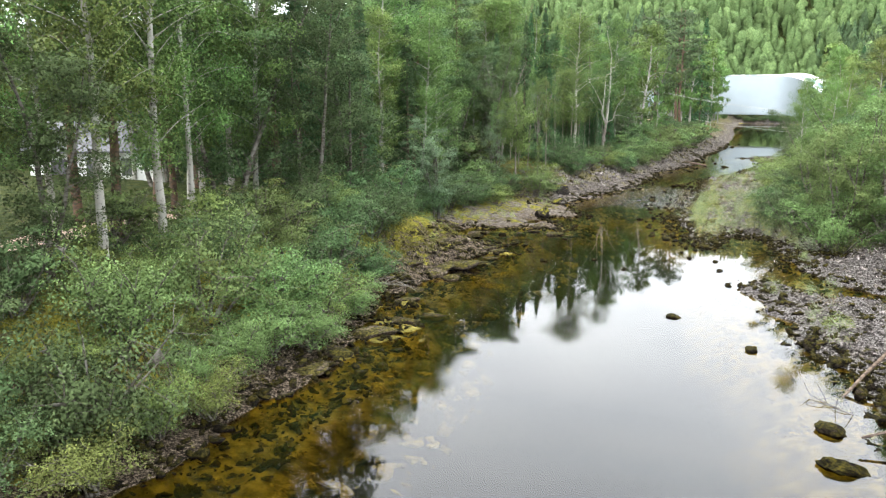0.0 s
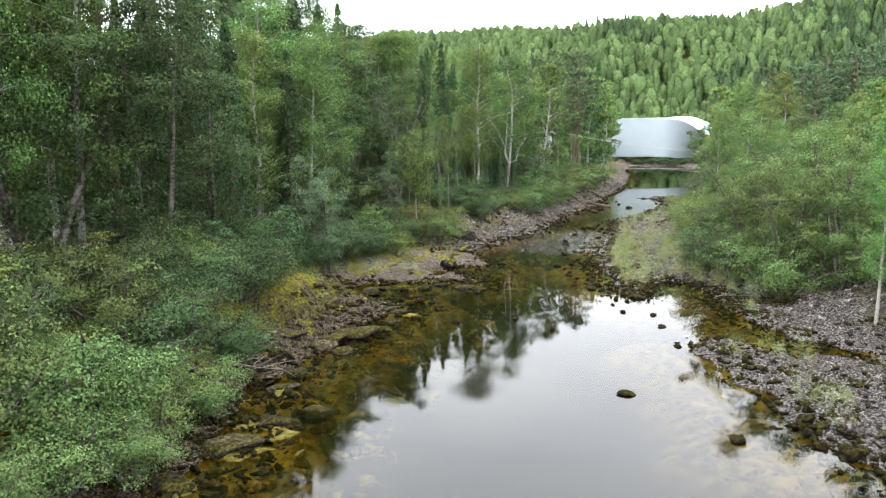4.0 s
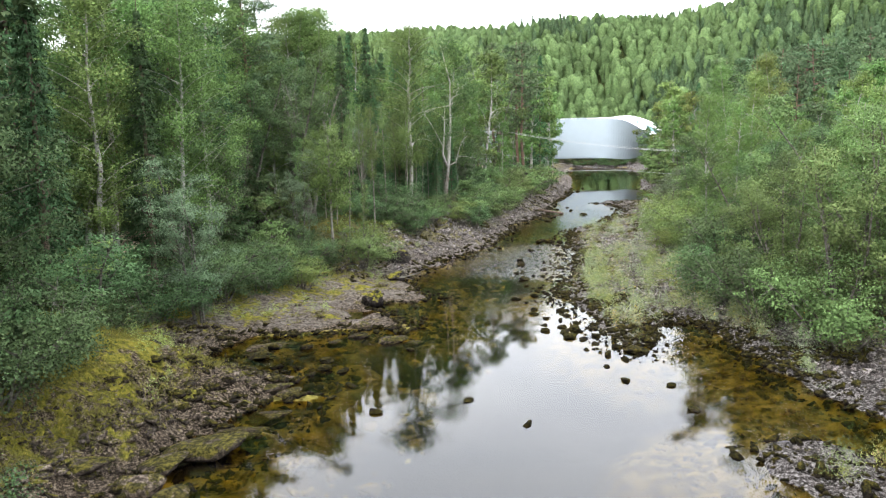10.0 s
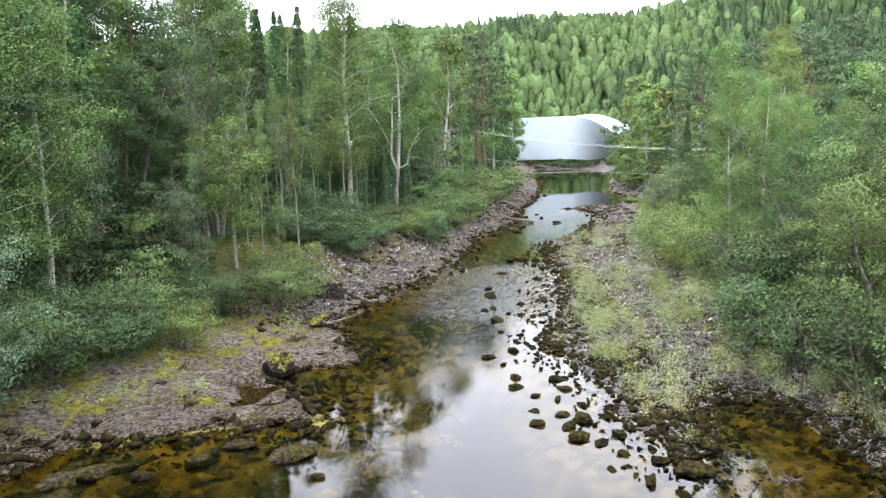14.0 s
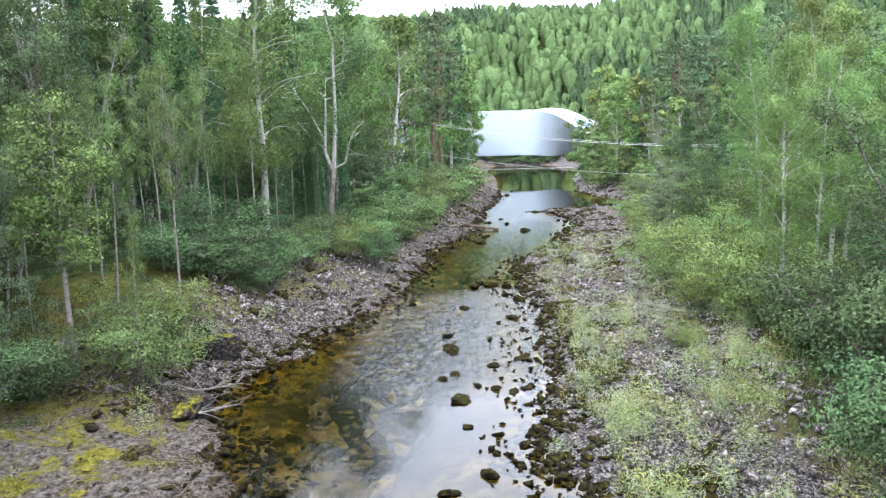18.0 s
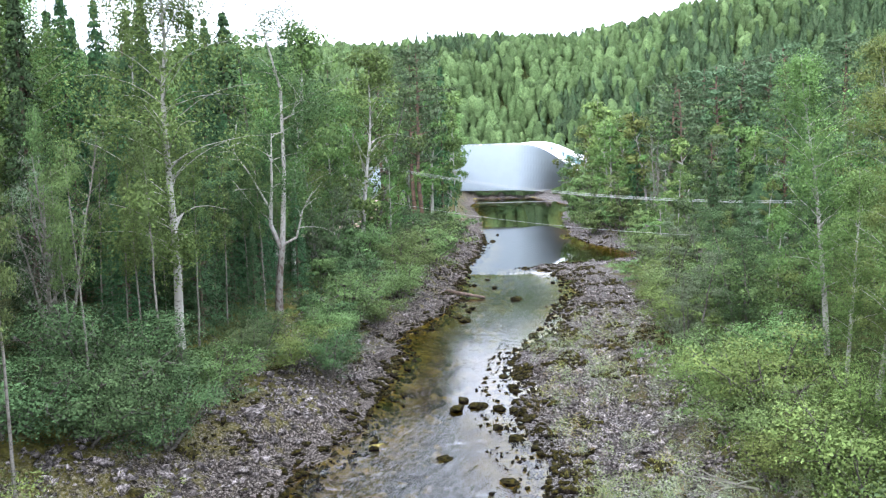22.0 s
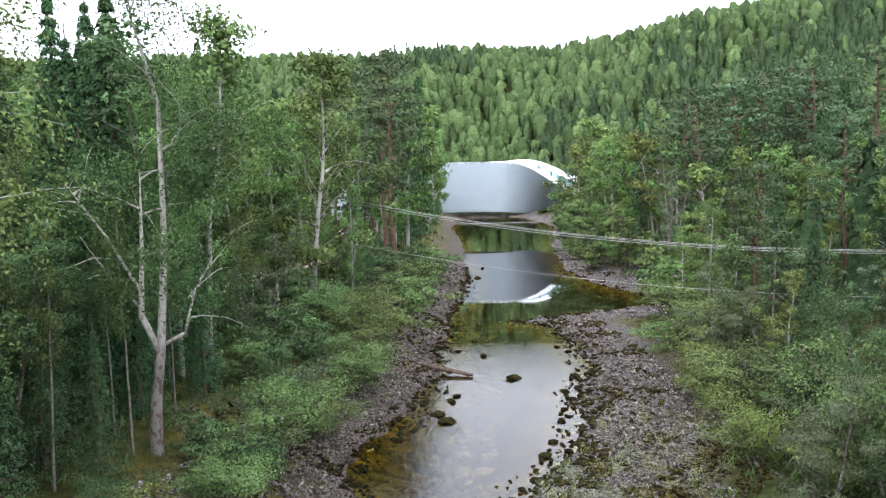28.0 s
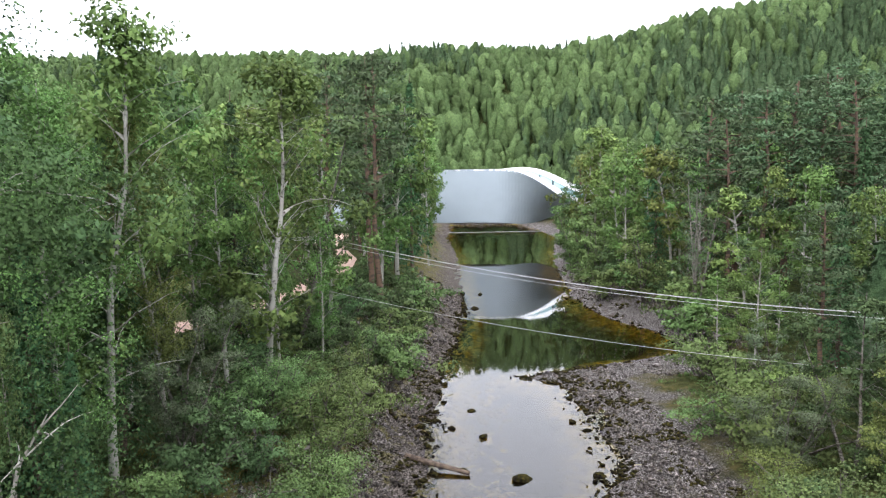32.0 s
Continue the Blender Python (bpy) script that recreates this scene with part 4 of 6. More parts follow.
KINDS = {
    "birch": (bl((1, 2, 3), 12, 2.3, 0.22, 42, 15500, 0.046, 0.34, 0.5), bl((1, 4), 12, 2.4, 0.18, 26, 1500, 0.15, 0.34, 0.5), 12, BIRCH_BARK, BIRCH_LEAF, "white-stemmed birch with a loose green crown on the bank", "tree"),
    "weeping_birch": (bl((31, 32), 13, 2.5, 0.26, 46, 19000, 0.045, 0.5, 0.58), bl((31,), 13, 2.4, 0.2, 30, 1800, 0.14, 0.6, 0.5), 13, BIRCH_BARK, BIRCH_LEAF, "tall birch with hanging light green branches", "tree"),
    "golden_birch": (bl((5, 6), 12, 2.0, 0.25, 32, 13000, 0.046, 0.3, 0.42), bl((6,), 12, 2.2, 0.25, 26, 1500, 0.15, 0.3, 0.45), 12, BIRCH_BARK, GOLD_LEAF, "birch with yellow-green leaves and a white stem", "tree"),
    "alder": (bl((7, 8, 9), 10, 2.3, 0.12, 36, 14500, 0.047, 0.1, 0.47, 0.08, 2), bl((7, 8), 10, 2.3, 0.12, 28, 1500, 0.15, 0.1, 0.5, 0.08, 2), 10, GREY_BARK, ALDER_LEAF, "bluish-green alder with several grey stems", "tree"),
    "willow_tree": (bl((10, 11), 8, 2.4, 0.1, 36, 10500, 0.046, 0.12, 0.42, 0.1, 3), bl((10,), 8, 2.4, 0.1, 30, 1400, 0.13, 0.12, 0.45, 0.1, 3), 8, GREY_BARK, GREY_LEAF, "grey-green willow tree with thin leaning stems", "tree"),
    "green_willow": (bl((33, 34), 8, 2.6, 0.06, 40, 12500, 0.047, 0.12, 0.48, 0.1, 4), bl((33,), 8, 2.6, 0.06, 30, 1500, 0.14, 0.12, 0.5, 0.1, 4), 8, GREY_BARK, WILLOW_LEAF, "dense green willow with many stems by the water", "tree"),
    "spruce": ([lambda s=s: spruce(s, 16, 2.5, 8000, 0.10) for s in (12, 13)], [lambda s=s: spruce(s, 16, 2.6, 2100, 0.2) for s in (12, 14)], 16, SPRUCE_BARK, SPRUCE_LEAF, "dark green spruce with drooping branches", "tree"),
    "pine": ([lambda s=s: pine(s, 16, 2.4, 8000, 0.10) for s in (15, 16)], [lambda s=s: pine(s, 16, 2.5, 2000, 0.19) for s in (15, 16)], 16, PINE_BARK, PINE_LEAF, "tall pine with a reddish stem and open crown", "tree"),
    "bush": ([lambda s=s: shrub(s, 3, 1.8, 7000, 0.036) for s in (17, 18, 19)], [lambda s=s: shrub(s, 3, 1.8, 1000, 0.105) for s in (17, 18)], 3, GREY_BARK, WILLOW_LEAF, "rounded green willow bush on the river bank", "bush"),
    "alder_bush": ([lambda s=s: shrub(s, 3, 1.8, 7000, 0.037) for s in (20, 21)], [lambda s=s: shrub(s, 3, 1.8, 900, 0.115) for s in (20, 21)], 3, GREY_BARK, ALDER_LEAF, "dark bluish-green alder bush on the bank", "bush"),
    "light_bush": ([lambda s=s: shrub(s, 3, 1.8, 6500, 0.036) for s in (22, 23)], [lambda s=s: shrub(s, 3, 1.8, 900, 0.105) for s in (22,)], 3, GREY_BARK, GOLD_LEAF, "bright yellow-green bush by the water", "bush"),
    "bare_tree": (bl((24, 25), 9, 1.8, 0.3, 150, 2200, 0.035, 0.0, 0.3, 0.05, 5), bl((24, 25), 9, 1.8, 0.3, 150, 2200, 0.035, 0.0, 0.3, 0.05, 5), 9, DEAD_WOOD, GREY_LEAF, "half-dead grey tree with bare thin twigs", "tree"),
    "young_tree": (bl((35, 36, 37), 10, 1.3, 0.48, 18, 3200, 0.058, 0.25, 0.4), bl((35,), 10, 1.3, 0.48, 18, 1000, 0.11, 0.25, 0.42), 10, DEAD_WOOD, WILLOW_LEAF, "slender young tree with a long bare grey stem", "tree"),
    "sapling": (bl((41, 42), 7.4, 1.45, 0.40, 34, 6500, 0.045, 0.15, 0.44), bl((41,), 7.4, 1.45, 0.40, 34, 6500, 0.045, 0.15, 0.44), 7.4, DEAD_WOOD, BIRCH_LEAF, "young light green tree with a thin bare stem", "tree"),
    "old_birch": ([old_birch], [old_birch], 13.2, OLD_BARK, OLD_LEAF, "old half-dead birch with bare white limbs and a stout stem", "tree"),
}
# shapes for the trees in between: more and smaller leaves than the coarse ones
MIDDLE = {
    "birch": bl((1, 4, 61), 12, 2.4, 0.2, 34, 3300, 0.098, 0.34, 0.5), "weeping_birch": bl((31,), 13, 2.4, 0.22, 36, 4200, 0.09, 0.6, 0.52),
    "golden_birch": bl((6, 62), 12, 2.2, 0.25, 30, 3000, 0.10, 0.3, 0.45), "alder": bl((7, 8, 63), 10, 2.3, 0.12, 32, 3300, 0.098, 0.1, 0.48, 0.08, 2),
    "willow_tree": bl((10, 64), 8, 2.4, 0.1, 32, 3000, 0.088, 0.12, 0.44, 0.1, 3), "green_willow": bl((33, 65), 8, 2.6, 0.06, 34, 3200, 0.095, 0.12, 0.5, 0.1, 4),
    "bush": [lambda s=s: shrub(s, 3, 1.8, 2300, 0.068) for s in (17, 18)], "alder_bush": [lambda s=s: shrub(s, 3, 1.8, 2300, 0.07) for s in (20, 21)], "light_bush": [lambda s=s: shrub(s, 3, 1.8, 2200, 0.067) for s in (22, 23)],
    "spruce": [lambda s=s: spruce(s, 16, 2.6, 3400, 0.155) for s in (12, 14)], "pine": [lambda s=s: pine(s, 16, 2.5, 3300, 0.15) for s in (15, 16)],
}
BUILT, COUNT, taken = {}, {}, []


def plant(kind, x, y, h, wide=1.0, turn=None, fine=None):
    """One tree or bush of that kind, h metres high."""
    sharp, loose, h0, bark, leaf, text, cat = KINDS[kind]
    far_off = math.hypot(x, max(0.0, 3 - y, y - 72))
    fine = far_off < 30 if fine is None else far_off < (13 if cat == 'bush' else 20 if y < 46 and x < 0 else 17)
    between = not fine and far_off < 46 and kind in MIDDLE
    makers = sharp if fine else MIDDLE[kind] if between else loose
    n = COUNT[kind] = COUNT.get(kind, -1) + 1
    key = kind, fine + 2 * between, n % len(makers)
    if key not in BUILT:
        wood, crown, tone, way = makers[key[2]]()
        a, b = mesh_np("trunk", *wood), rounded(toned(mesh_np("crown", *crown), tone), way)
        a.shade_smooth()
        a.materials.append(bark), b.materials.append(leaf)
        BUILT[key] = a, b
    a, b = BUILT[key]
    e = new(kind)
    e.empty_display_size = 0.3
    s = h / h0
    turn = (n * 137.5) % 360 if turn is None else turn
    e.matrix_world = Matrix.LocRotScale((x, y, z_at(x, y) - 0.05), Euler((0, 0, radians(turn))), (s * wide, s * wide, s))
    tagged(e, text, cat, "trees on the river banks" if cat == "tree" else "bushes on the river banks")
    mesh_ob("trunk", a, None, e)
    mesh_ob("crown", b, None, e)
    taken.append((x, y, 1.0 if cat == "bush" else 1.8))
    return e


def plant_all(rows):
    for kind, x, y, h, w in rows:
        plant(kind, x, y, h, w)


# trees and bushes that stand out, stretch by stretch: kind, x, y, height, width factor
plant("old_birch", -7.0, 84.3, 13.2, 1.0, 0)
plant_all([  # west bank, first reach
    ("alder_bush", -9.8, 15.6, 4.0, 1.0), ("alder_bush", -9.8, 12.5, 2.4, 1.2), ("light_bush", -8.6, 18.4, 1.8, 1.1), ("bush", -11.5, 18.7, 3.4, 1.0), ("bush", -11.2, 22.0, 3.6, 1.0),
    ("bush", -10.0, 24.4, 3.2, 1.1), ("bush", -9.4, 21.0, 2.0, 1.1), ("alder_bush", -13.5, 26.5, 3.0, 1.1), ("alder_bush", -14.2, 31.7, 2.8, 1.3), ("bush", -12.2, 29.0, 2.6, 1.2),
    ("light_bush", -13.5, 35.0, 2.4, 1.1), ("alder_bush", -15.5, 36.5, 3.0, 1.3), ("alder_bush", -14.2, 42.7, 3.0, 1.5)])
plant_all([
    ("alder", -15.1, 40.5, 10.4, 1.1), ("willow_tree", -13.4, 49.7, 6.8, 0.9), ("weeping_birch", -16.6, 54.8, 13.2, 1.0), ("spruce", -17.0, 45.5, 13.6, 1.0), ("alder", -15.6, 36.0, 10.0, 1.1),
    ("alder", -17.0, 31.5, 12.5, 1.1), ("pine", -18.6, 26.7, 16.0, 1.0), ("birch", -17.6, 29.8, 16.0, 0.8), ("golden_birch", -20.0, 22.0, 15.5, 0.9), ("pine", -22.5, 28.5, 16.5, 1.0),
    ("alder", -15.6, 20.5, 8.0, 1.2), ("golden_birch", -21.0, 37.5, 16.0, 1.0), ("spruce", -19.0, 41.5, 15.0, 0.9), ("golden_birch", -18.0, 50.5, 13.0, 1.1), ("birch", -21.0, 54.0, 13.5, 1.1)])
plant_all([  # west bank, above the rock shelf
    ("alder_bush", -15.4, 45.9, 2.2, 1.5), ("alder_bush", -15.2, 49.2, 3.0, 1.3), ("bush", -15.4, 53.8, 2.5, 1.4), ("willow_tree", -17.6, 60.8, 8.2, 1.0), ("willow_tree", -12.9, 62.2, 6.2, 0.8),
    ("alder_bush", -11.7, 61.0, 2.5, 1.3), ("light_bush", -9.6, 64.9, 2.4, 1.2), ("bush", -13.6, 57.2, 2.4, 1.4), ("bare_tree", -14.8, 70.2, 9.3, 1.1), ("spruce", -14.0, 77.0, 13.5, 0.9),
    ("sapling", -11.2, 62.7, 7.8, 1.0), ("weeping_birch", -8.6, 75.6, 13.8, 1.1), ("bush", -9.3, 62.9, 2.6, 1.2), ("alder_bush", -10.8, 69.4, 2.4, 1.5), ("alder_bush", -9.2, 71.2, 2.4, 1.4),
    ("spruce", -16.0, 88.0, 15.5, 0.9), ("alder", -18.5, 67.0, 10.0, 1.0), ("bare_tree", -11.6, 73.5, 7.5, 0.8)])
for i in range(34):
    y = 63.0 + i * 0.8
    plant("young_tree", -9.6 + 0.12 * (y - 63) - 5.6 * ((i * 0.618) % 1), y, 5.0 + 3.8 * ((i * 0.37) % 1), 0.5)
plant_all([  # tall dark wood behind the rock shelf, and birches upstream of the old one
    ("spruce", -16.5, 52.0, 13.0, 1.0), ("pine", -17.6, 56.2, 13.5, 1.1), ("birch", -16.4, 57.8, 11.0, 1.1), ("spruce", -19.2, 60.0, 18.1, 1.0), ("spruce", -18.2, 64.5, 12.0, 1.0),
    ("pine", -21.4, 57.5, 18.6, 1.1), ("spruce", -22.5, 64.0, 18.6, 1.0), ("spruce", -20.8, 69.0, 16.9, 1.0), ("birch", -19.6, 54.2, 16.4, 1.0), ("spruce", -24.0, 54.6, 19.2, 1.0),
    ("spruce", -25.0, 70.0, 19.2, 1.0), ("birch", -17.6, 71.5, 10.5, 1.0), ("spruce", -21.2, 75.0, 18.1, 1.0), ("spruce", -16.8, 76.5, 12.3, 1.0), ("spruce", -24.6, 61.0, 19.8, 1.0)])
plant_all([
    ("birch", -8.6, 92.4, 12.5, 0.9), ("golden_birch", -7.0, 97.0, 12.0, 0.8), ("spruce", -11.6, 90.6, 13.5, 1.1), ("spruce", -10.4, 86.0, 11.0, 1.2), ("spruce", -12.8, 95.4, 16.0, 1.0), ("spruce", -13.2, 84.0, 12.0, 1.2), ("spruce", -15.2, 92.0, 16.5, 1.0)])
plant_all([  # thickets at the wood's edge
    ("alder_bush", -7.6, 71.0, 2.2, 1.3), ("alder_bush", -8.4, 73.0, 2.6, 1.3), ("bush", -7.2, 74.4, 2.0, 1.3), ("alder_bush", -6.7, 76.5, 2.2, 1.3), ("alder_bush", -9.2, 69.8, 2.6, 1.3), ("alder_bush", -10.0, 72.3, 3.0, 1.3),
    ("alder_bush", -12.6, 54.8, 2.8, 1.3), ("alder_bush", -13.8, 53.0, 3.0, 1.3), ("light_bush", -11.2, 56.4, 2.0, 1.2), ("alder_bush", -14.6, 55.6, 3.0, 1.3), ("alder_bush", -11.8, 59.0, 2.2, 1.3)])
plant_all([  # low willows and alders along the first reach
    ("light_bush", -9.6, 26.0, 2.2, 1.2), ("bush", -9.2, 28.2, 1.9, 1.2), ("alder_bush", -10.6, 27.6, 2.8, 1.2), ("bush", -8.9, 24.2, 1.9, 1.1), ("alder_bush", -11.2, 30.2, 2.8, 1.2),
    ("alder_bush", -10.6, 32.6, 2.2, 1.2), ("alder_bush", -12.0, 36.2, 2.8, 1.2), ("alder_bush", -12.5, 38.6, 2.8, 1.2), ("alder_bush", -12.6, 34.0, 3.0, 1.2), ("bush", -9.4, 22.6, 2.2, 1.2)])
plant_all([  # broad crowns deep in the wood
    ("birch", -22.5, 72.0, 16.5, 1.25), ("birch", -24.5, 76.0, 17.0, 1.25), ("pine", -19.8, 72.5, 15.0, 1.25), ("birch", -27.0, 78.0, 17.5, 1.25), ("birch", -20.2, 66.2, 14.5, 1.25),
    ("pine", -23.0, 67.5, 17.0, 1.25), ("birch", -26.5, 73.0, 17.5, 1.25), ("birch", -18.9, 79.8, 15.0, 1.1), ("birch", -27.5, 67.0, 17.5, 1.25)])
plant_all([  # tall trees closing the wood behind the young ones
    ("birch", -16.5, 82.5, 15.5, 1.1), ("birch", -18.8, 85.5, 16.0, 1.1), ("birch", -20.6, 88.2, 16.5, 1.1), ("pine", -22.2, 83.4, 16.5, 1.2), ("birch", -19.6, 81.4, 15.5, 1.1), ("spruce", -17.4, 87.6, 15.5, 1.2)])
plant_all([  # dark young spruces behind the old birch
    ("spruce", -9.6, 86.5, 9.5, 1.25), ("spruce", -10.6, 82.2, 8.5, 1.25), ("spruce", -8.9, 91.5, 9.0, 1.2), ("spruce", -11.4, 88.8, 10.5, 1.2), ("spruce", -7.0, 89.6, 6.0, 1.25), ("spruce", -9.0, 79.4, 6.5, 1.2),
    ("spruce", -9.4, 82.6, 7.0, 1.3), ("spruce", -8.3, 86.8, 6.5, 1.3), ("spruce", -11.0, 77.4, 7.5, 1.3), ("spruce", -12.2, 80.6, 9.0, 1.3), ("spruce", -7.4, 81.4, 4.5, 1.3), ("spruce", -12.8, 85.6, 9.0, 1.3)])
plant_all([  # west bank, along the riffles
    ("light_bush", -5.6, 79.0, 2.3, 1.2), ("bush", -4.7, 83.2, 2.2, 1.3), ("bush", -4.4, 87.4, 3.2, 1.2), ("alder_bush", -4.4, 91.5, 3.0, 1.2), ("bush", -1.9, 95.5, 3.0, 1.2),
    ("bush", -3.0, 91.0, 2.2, 1.1), ("bush", -1.9, 98.8, 4.0, 1.0), ("bush", -0.9, 104.5, 4.2, 1.0), ("bush", 0.3, 110.0, 4.0, 1.0), ("bush", 0.6, 116.0, 4.0, 1.0),
    ("alder_bush", 1.9, 122.5, 4.0, 1.1), ("bush", 3, 130.0, 4.0, 1.1), ("alder", -8.4, 102.5, 10.5, 0.9), ("spruce", -8.6, 96.9, 14.5, 0.9), ("spruce", -12.3, 91.0, 15.5, 0.9)])
plant_all([
    ("birch", -6.7, 118.5, 14.5, 0.7), ("birch", -8.7, 106.9, 14.0, 0.8), ("alder", -9.9, 81.8, 6.5, 1.0), ("alder", -11.5, 79.3, 7.5, 1.0), ("willow_tree", -6.3, 96.0, 5.4, 1.0),
    ("birch", -5.0, 108.0, 12.0, 0.6), ("spruce", 2.4, 152.4, 21.0, 0.95), ("pine", -1.4, 131.7, 19.6, 1.0), ("pine", -5.0, 139.0, 20.0, 1.0), ("birch", -10.4, 125.0, 14.5, 0.8),
    ("spruce", 1, 158.0, 19.0, 0.9), ("spruce", 0.6, 146.0, 16.0, 0.9), ("alder_bush", -12.3, 95.0, 3.0, 1.2), ("bush", -4.0, 100.5, 3.4, 1.1), ("birch", -2.9, 108.3, 8.5, 0.7)])
plant_all([  # east bank
    ("birch", 12.4, 41.3, 8.4, 0.8), ("green_willow", 10.6, 48.0, 7.6, 0.95), ("green_willow", 12.6, 46.5, 7.6, 1.0), ("green_willow", 10.2, 51.5, 6.4, 0.95), ("green_willow", 10.0, 55.0, 6.2, 0.95), ("green_willow", 13.2, 50.0, 7.8, 1.0), ("green_willow", 12.6, 54.5, 7.2, 1.0),
    ("bush", 10.2, 46.8, 3.6, 1.1), ("alder_bush", 8.4, 53.4, 3.4, 1.1), ("alder_bush", 8.7, 56.2, 3.6, 1.1), ("alder_bush", 9.6, 58.8, 3.8, 1.2), ("alder_bush", 10.0, 61.4, 3.6, 1.1), ("alder", 11.0, 57.6, 6.8, 1.1), ("alder", 11.4, 60.6, 6.4, 1.1), ("alder_bush", 8.8, 50.6, 3.2, 1.1), ("birch", 10.2, 65.6, 9.2, 0.8),
    ("golden_birch", 13.5, 69.0, 10.0, 0.9), ("birch", 12.3, 67.8, 8.6, 0.7), ("alder_bush", 9.9, 64.0, 3.0, 1.2), ("light_bush", 9.8, 66.8, 3.2, 1.2), ("light_bush", 8.9, 69.2, 2.0, 1.2), ("light_bush", 7, 65.3, 1.0, 1.1)])
plant_all([
    ("birch", 14.7, 77.4, 11.2, 0.9), ("golden_birch", 17.9, 77.9, 11.5, 0.9), ("light_bush", 10.1, 72.4, 3.6, 1.1), ("bush", 10.5, 77.0, 2.8, 1.2), ("willow_tree", 10.4, 79.9, 4.6, 1.0),
    ("alder", 13, 80.4, 5.8, 1.0), ("light_bush", 9.5, 74.8, 2.4, 1.1), ("bush", 9.3, 70.6, 2.8, 1.1), ("bush", 14.2, 83.0, 4.6, 1.0), ("spruce", 13.9, 86.5, 8.2, 1.1),
    ("bush", 13.6, 91.5, 3.6, 1.2), ("light_bush", 14.0, 95.0, 2.6, 1.2), ("light_bush", 12.0, 86.5, 2.6, 1.2), ("pine", 21.1, 104.8, 9.6, 1.1), ("willow_tree", 15.4, 97.7, 4.4, 1.2)])
plant_all([
    ("spruce", 23.8, 108.0, 9.0, 1.2), ("bush", 16.4, 99.5, 4.0, 1.1), ("bush", 17.6, 106.0, 4.0, 1.1), ("bush", 15.6, 103.5, 2.6, 1.2), ("bush", 22.5, 122.5, 4.0, 1.2),
    ("bush", 23.5, 128.0, 5.0, 1.1), ("green_willow", 22.5, 135.0, 7.0, 1.1), ("birch", 23, 142.0, 12.5, 1.0), ("bush", 20.5, 141.0, 4.0, 1.1), ("birch", 25, 150.0, 13.5, 1.0),
    ("green_willow", 22.5, 150.0, 6.5, 1.1), ("bare_tree", 24.0, 127.0, 11.5, 0.8), ("bush", 18.5, 112.5, 3.0, 1.2), ("birch", 31, 158.0, 14.0, 1.0), ("golden_birch", 26.5, 163.0, 17.0, 1.1), ("golden_birch", 24.3, 166.0, 15.5, 1.2), ("green_willow", 23.6, 161.5, 8.5, 1.1), ("green_willow", 23.4, 165.5, 8.8, 1.0), ("alder", 25.5, 173.0, 10.5, 1.1), ("green_willow", 23.4, 157.0, 9.0, 1.1), ("birch", 30, 161.0, 15.0, 1.0)])

plant_all([  # tall dark pines on the east side, upstream
    ("pine", 29.0, 137.0, 17.0, 1.2), ("pine", 33.0, 134.0, 17.5, 1.3), ("pine", 37.0, 138.0, 18.5, 1.3), ("spruce", 31.0, 142.5, 17.0, 1.1), ("pine", 35.0, 144.0, 18.5, 1.3), ("pine", 40.5, 133.5, 18.0, 1.3),
    ("spruce", 27.5, 146.0, 15.5, 1.1), ("pine", 42.0, 141.0, 19.5, 1.3), ("spruce", 45.0, 136.0, 17.5, 1.2), ("pine", 46.5, 145.0, 20.0, 1.3), ("spruce", 38.5, 129.0, 14.5, 1.2), ("pine", 50.0, 138.0, 19.5, 1.3)])

# the wood behind them: a loose grid of mixed trees
rng = np.random.default_rng(42)


def room(x, y, r):
    return all((x - a) ** 2 + (y - b) ** 2 > (0.5 * (r + q)) ** 2 for a, b, q in taken)


WEST = [-8.6, -8.2, -8.8, -11.5, -11.5, -8.0, -5.0, -2.2, -1.5, 2.0, 3.6, 7.2, 9.0, 11.0]
WEST_Y = [-40, 24, 32, 46, 56, 62, 70, 78, 90, 101, 116, 139, 170, 228]
EAST = [8.0, 8.5, 11.0, 7.2, 6.5, 8.5, 11.0, 14.0, 21.5, 19.5, 26.0, 34.0]
EAST_Y = [-40, 24, 38, 50, 70, 90, 102, 116, 124, 150, 190, 243]


def clearing(x, y):
    """The footpath upstream and the gap in the trees before it."""
    on = abs(x - np.interp(y, [118, 122.7, 136.1, 148.7, 160, 175, 200], [-14, -11.4, -7.3, -5.4, -5.4, -8.2, -9])) < 2.3 and y > 118
    return on or (112 < y < 136 and abs(x + 4.4 + 0.12 * (y - 112)) < 1.5)


def wood_band(side, y0, y1, near, far, step, mix, hmin, hmax):
    """Trees between near and far metres inland, on one side of the river."""
    for y in np.arange(y0, y1, step):
        edge = np.interp(y, WEST_Y, WEST) if side < 0 else np.interp(y, EAST_Y, EAST)
        for d in np.arange(near, far, step):
            x = edge + side * (d + rng.uniform(-0.45, 0.45) * step)
            yy = y + rng.uniform(-0.45, 0.45) * step
            if not room(x, yy, step * 0.75) or clearing(x, yy):
                continue
            kind = mix[rng.integers(0, len(mix))]
            h = rng.uniform(hmin, hmax) * {"spruce": 1.15, "pine": 1.15, "willow_tree": 0.65, "green_willow": 0.7}.get(kind, 1.0)
            wide = rng.uniform(0.85, 1.2)
            # slender where it stands close by the water below the gallery
            plant(kind, x, yy, h, wide * (0.5 if side < 0 and math.hypot(x - 4.5, yy - 159.2) < 1 else 1.0), None, False)


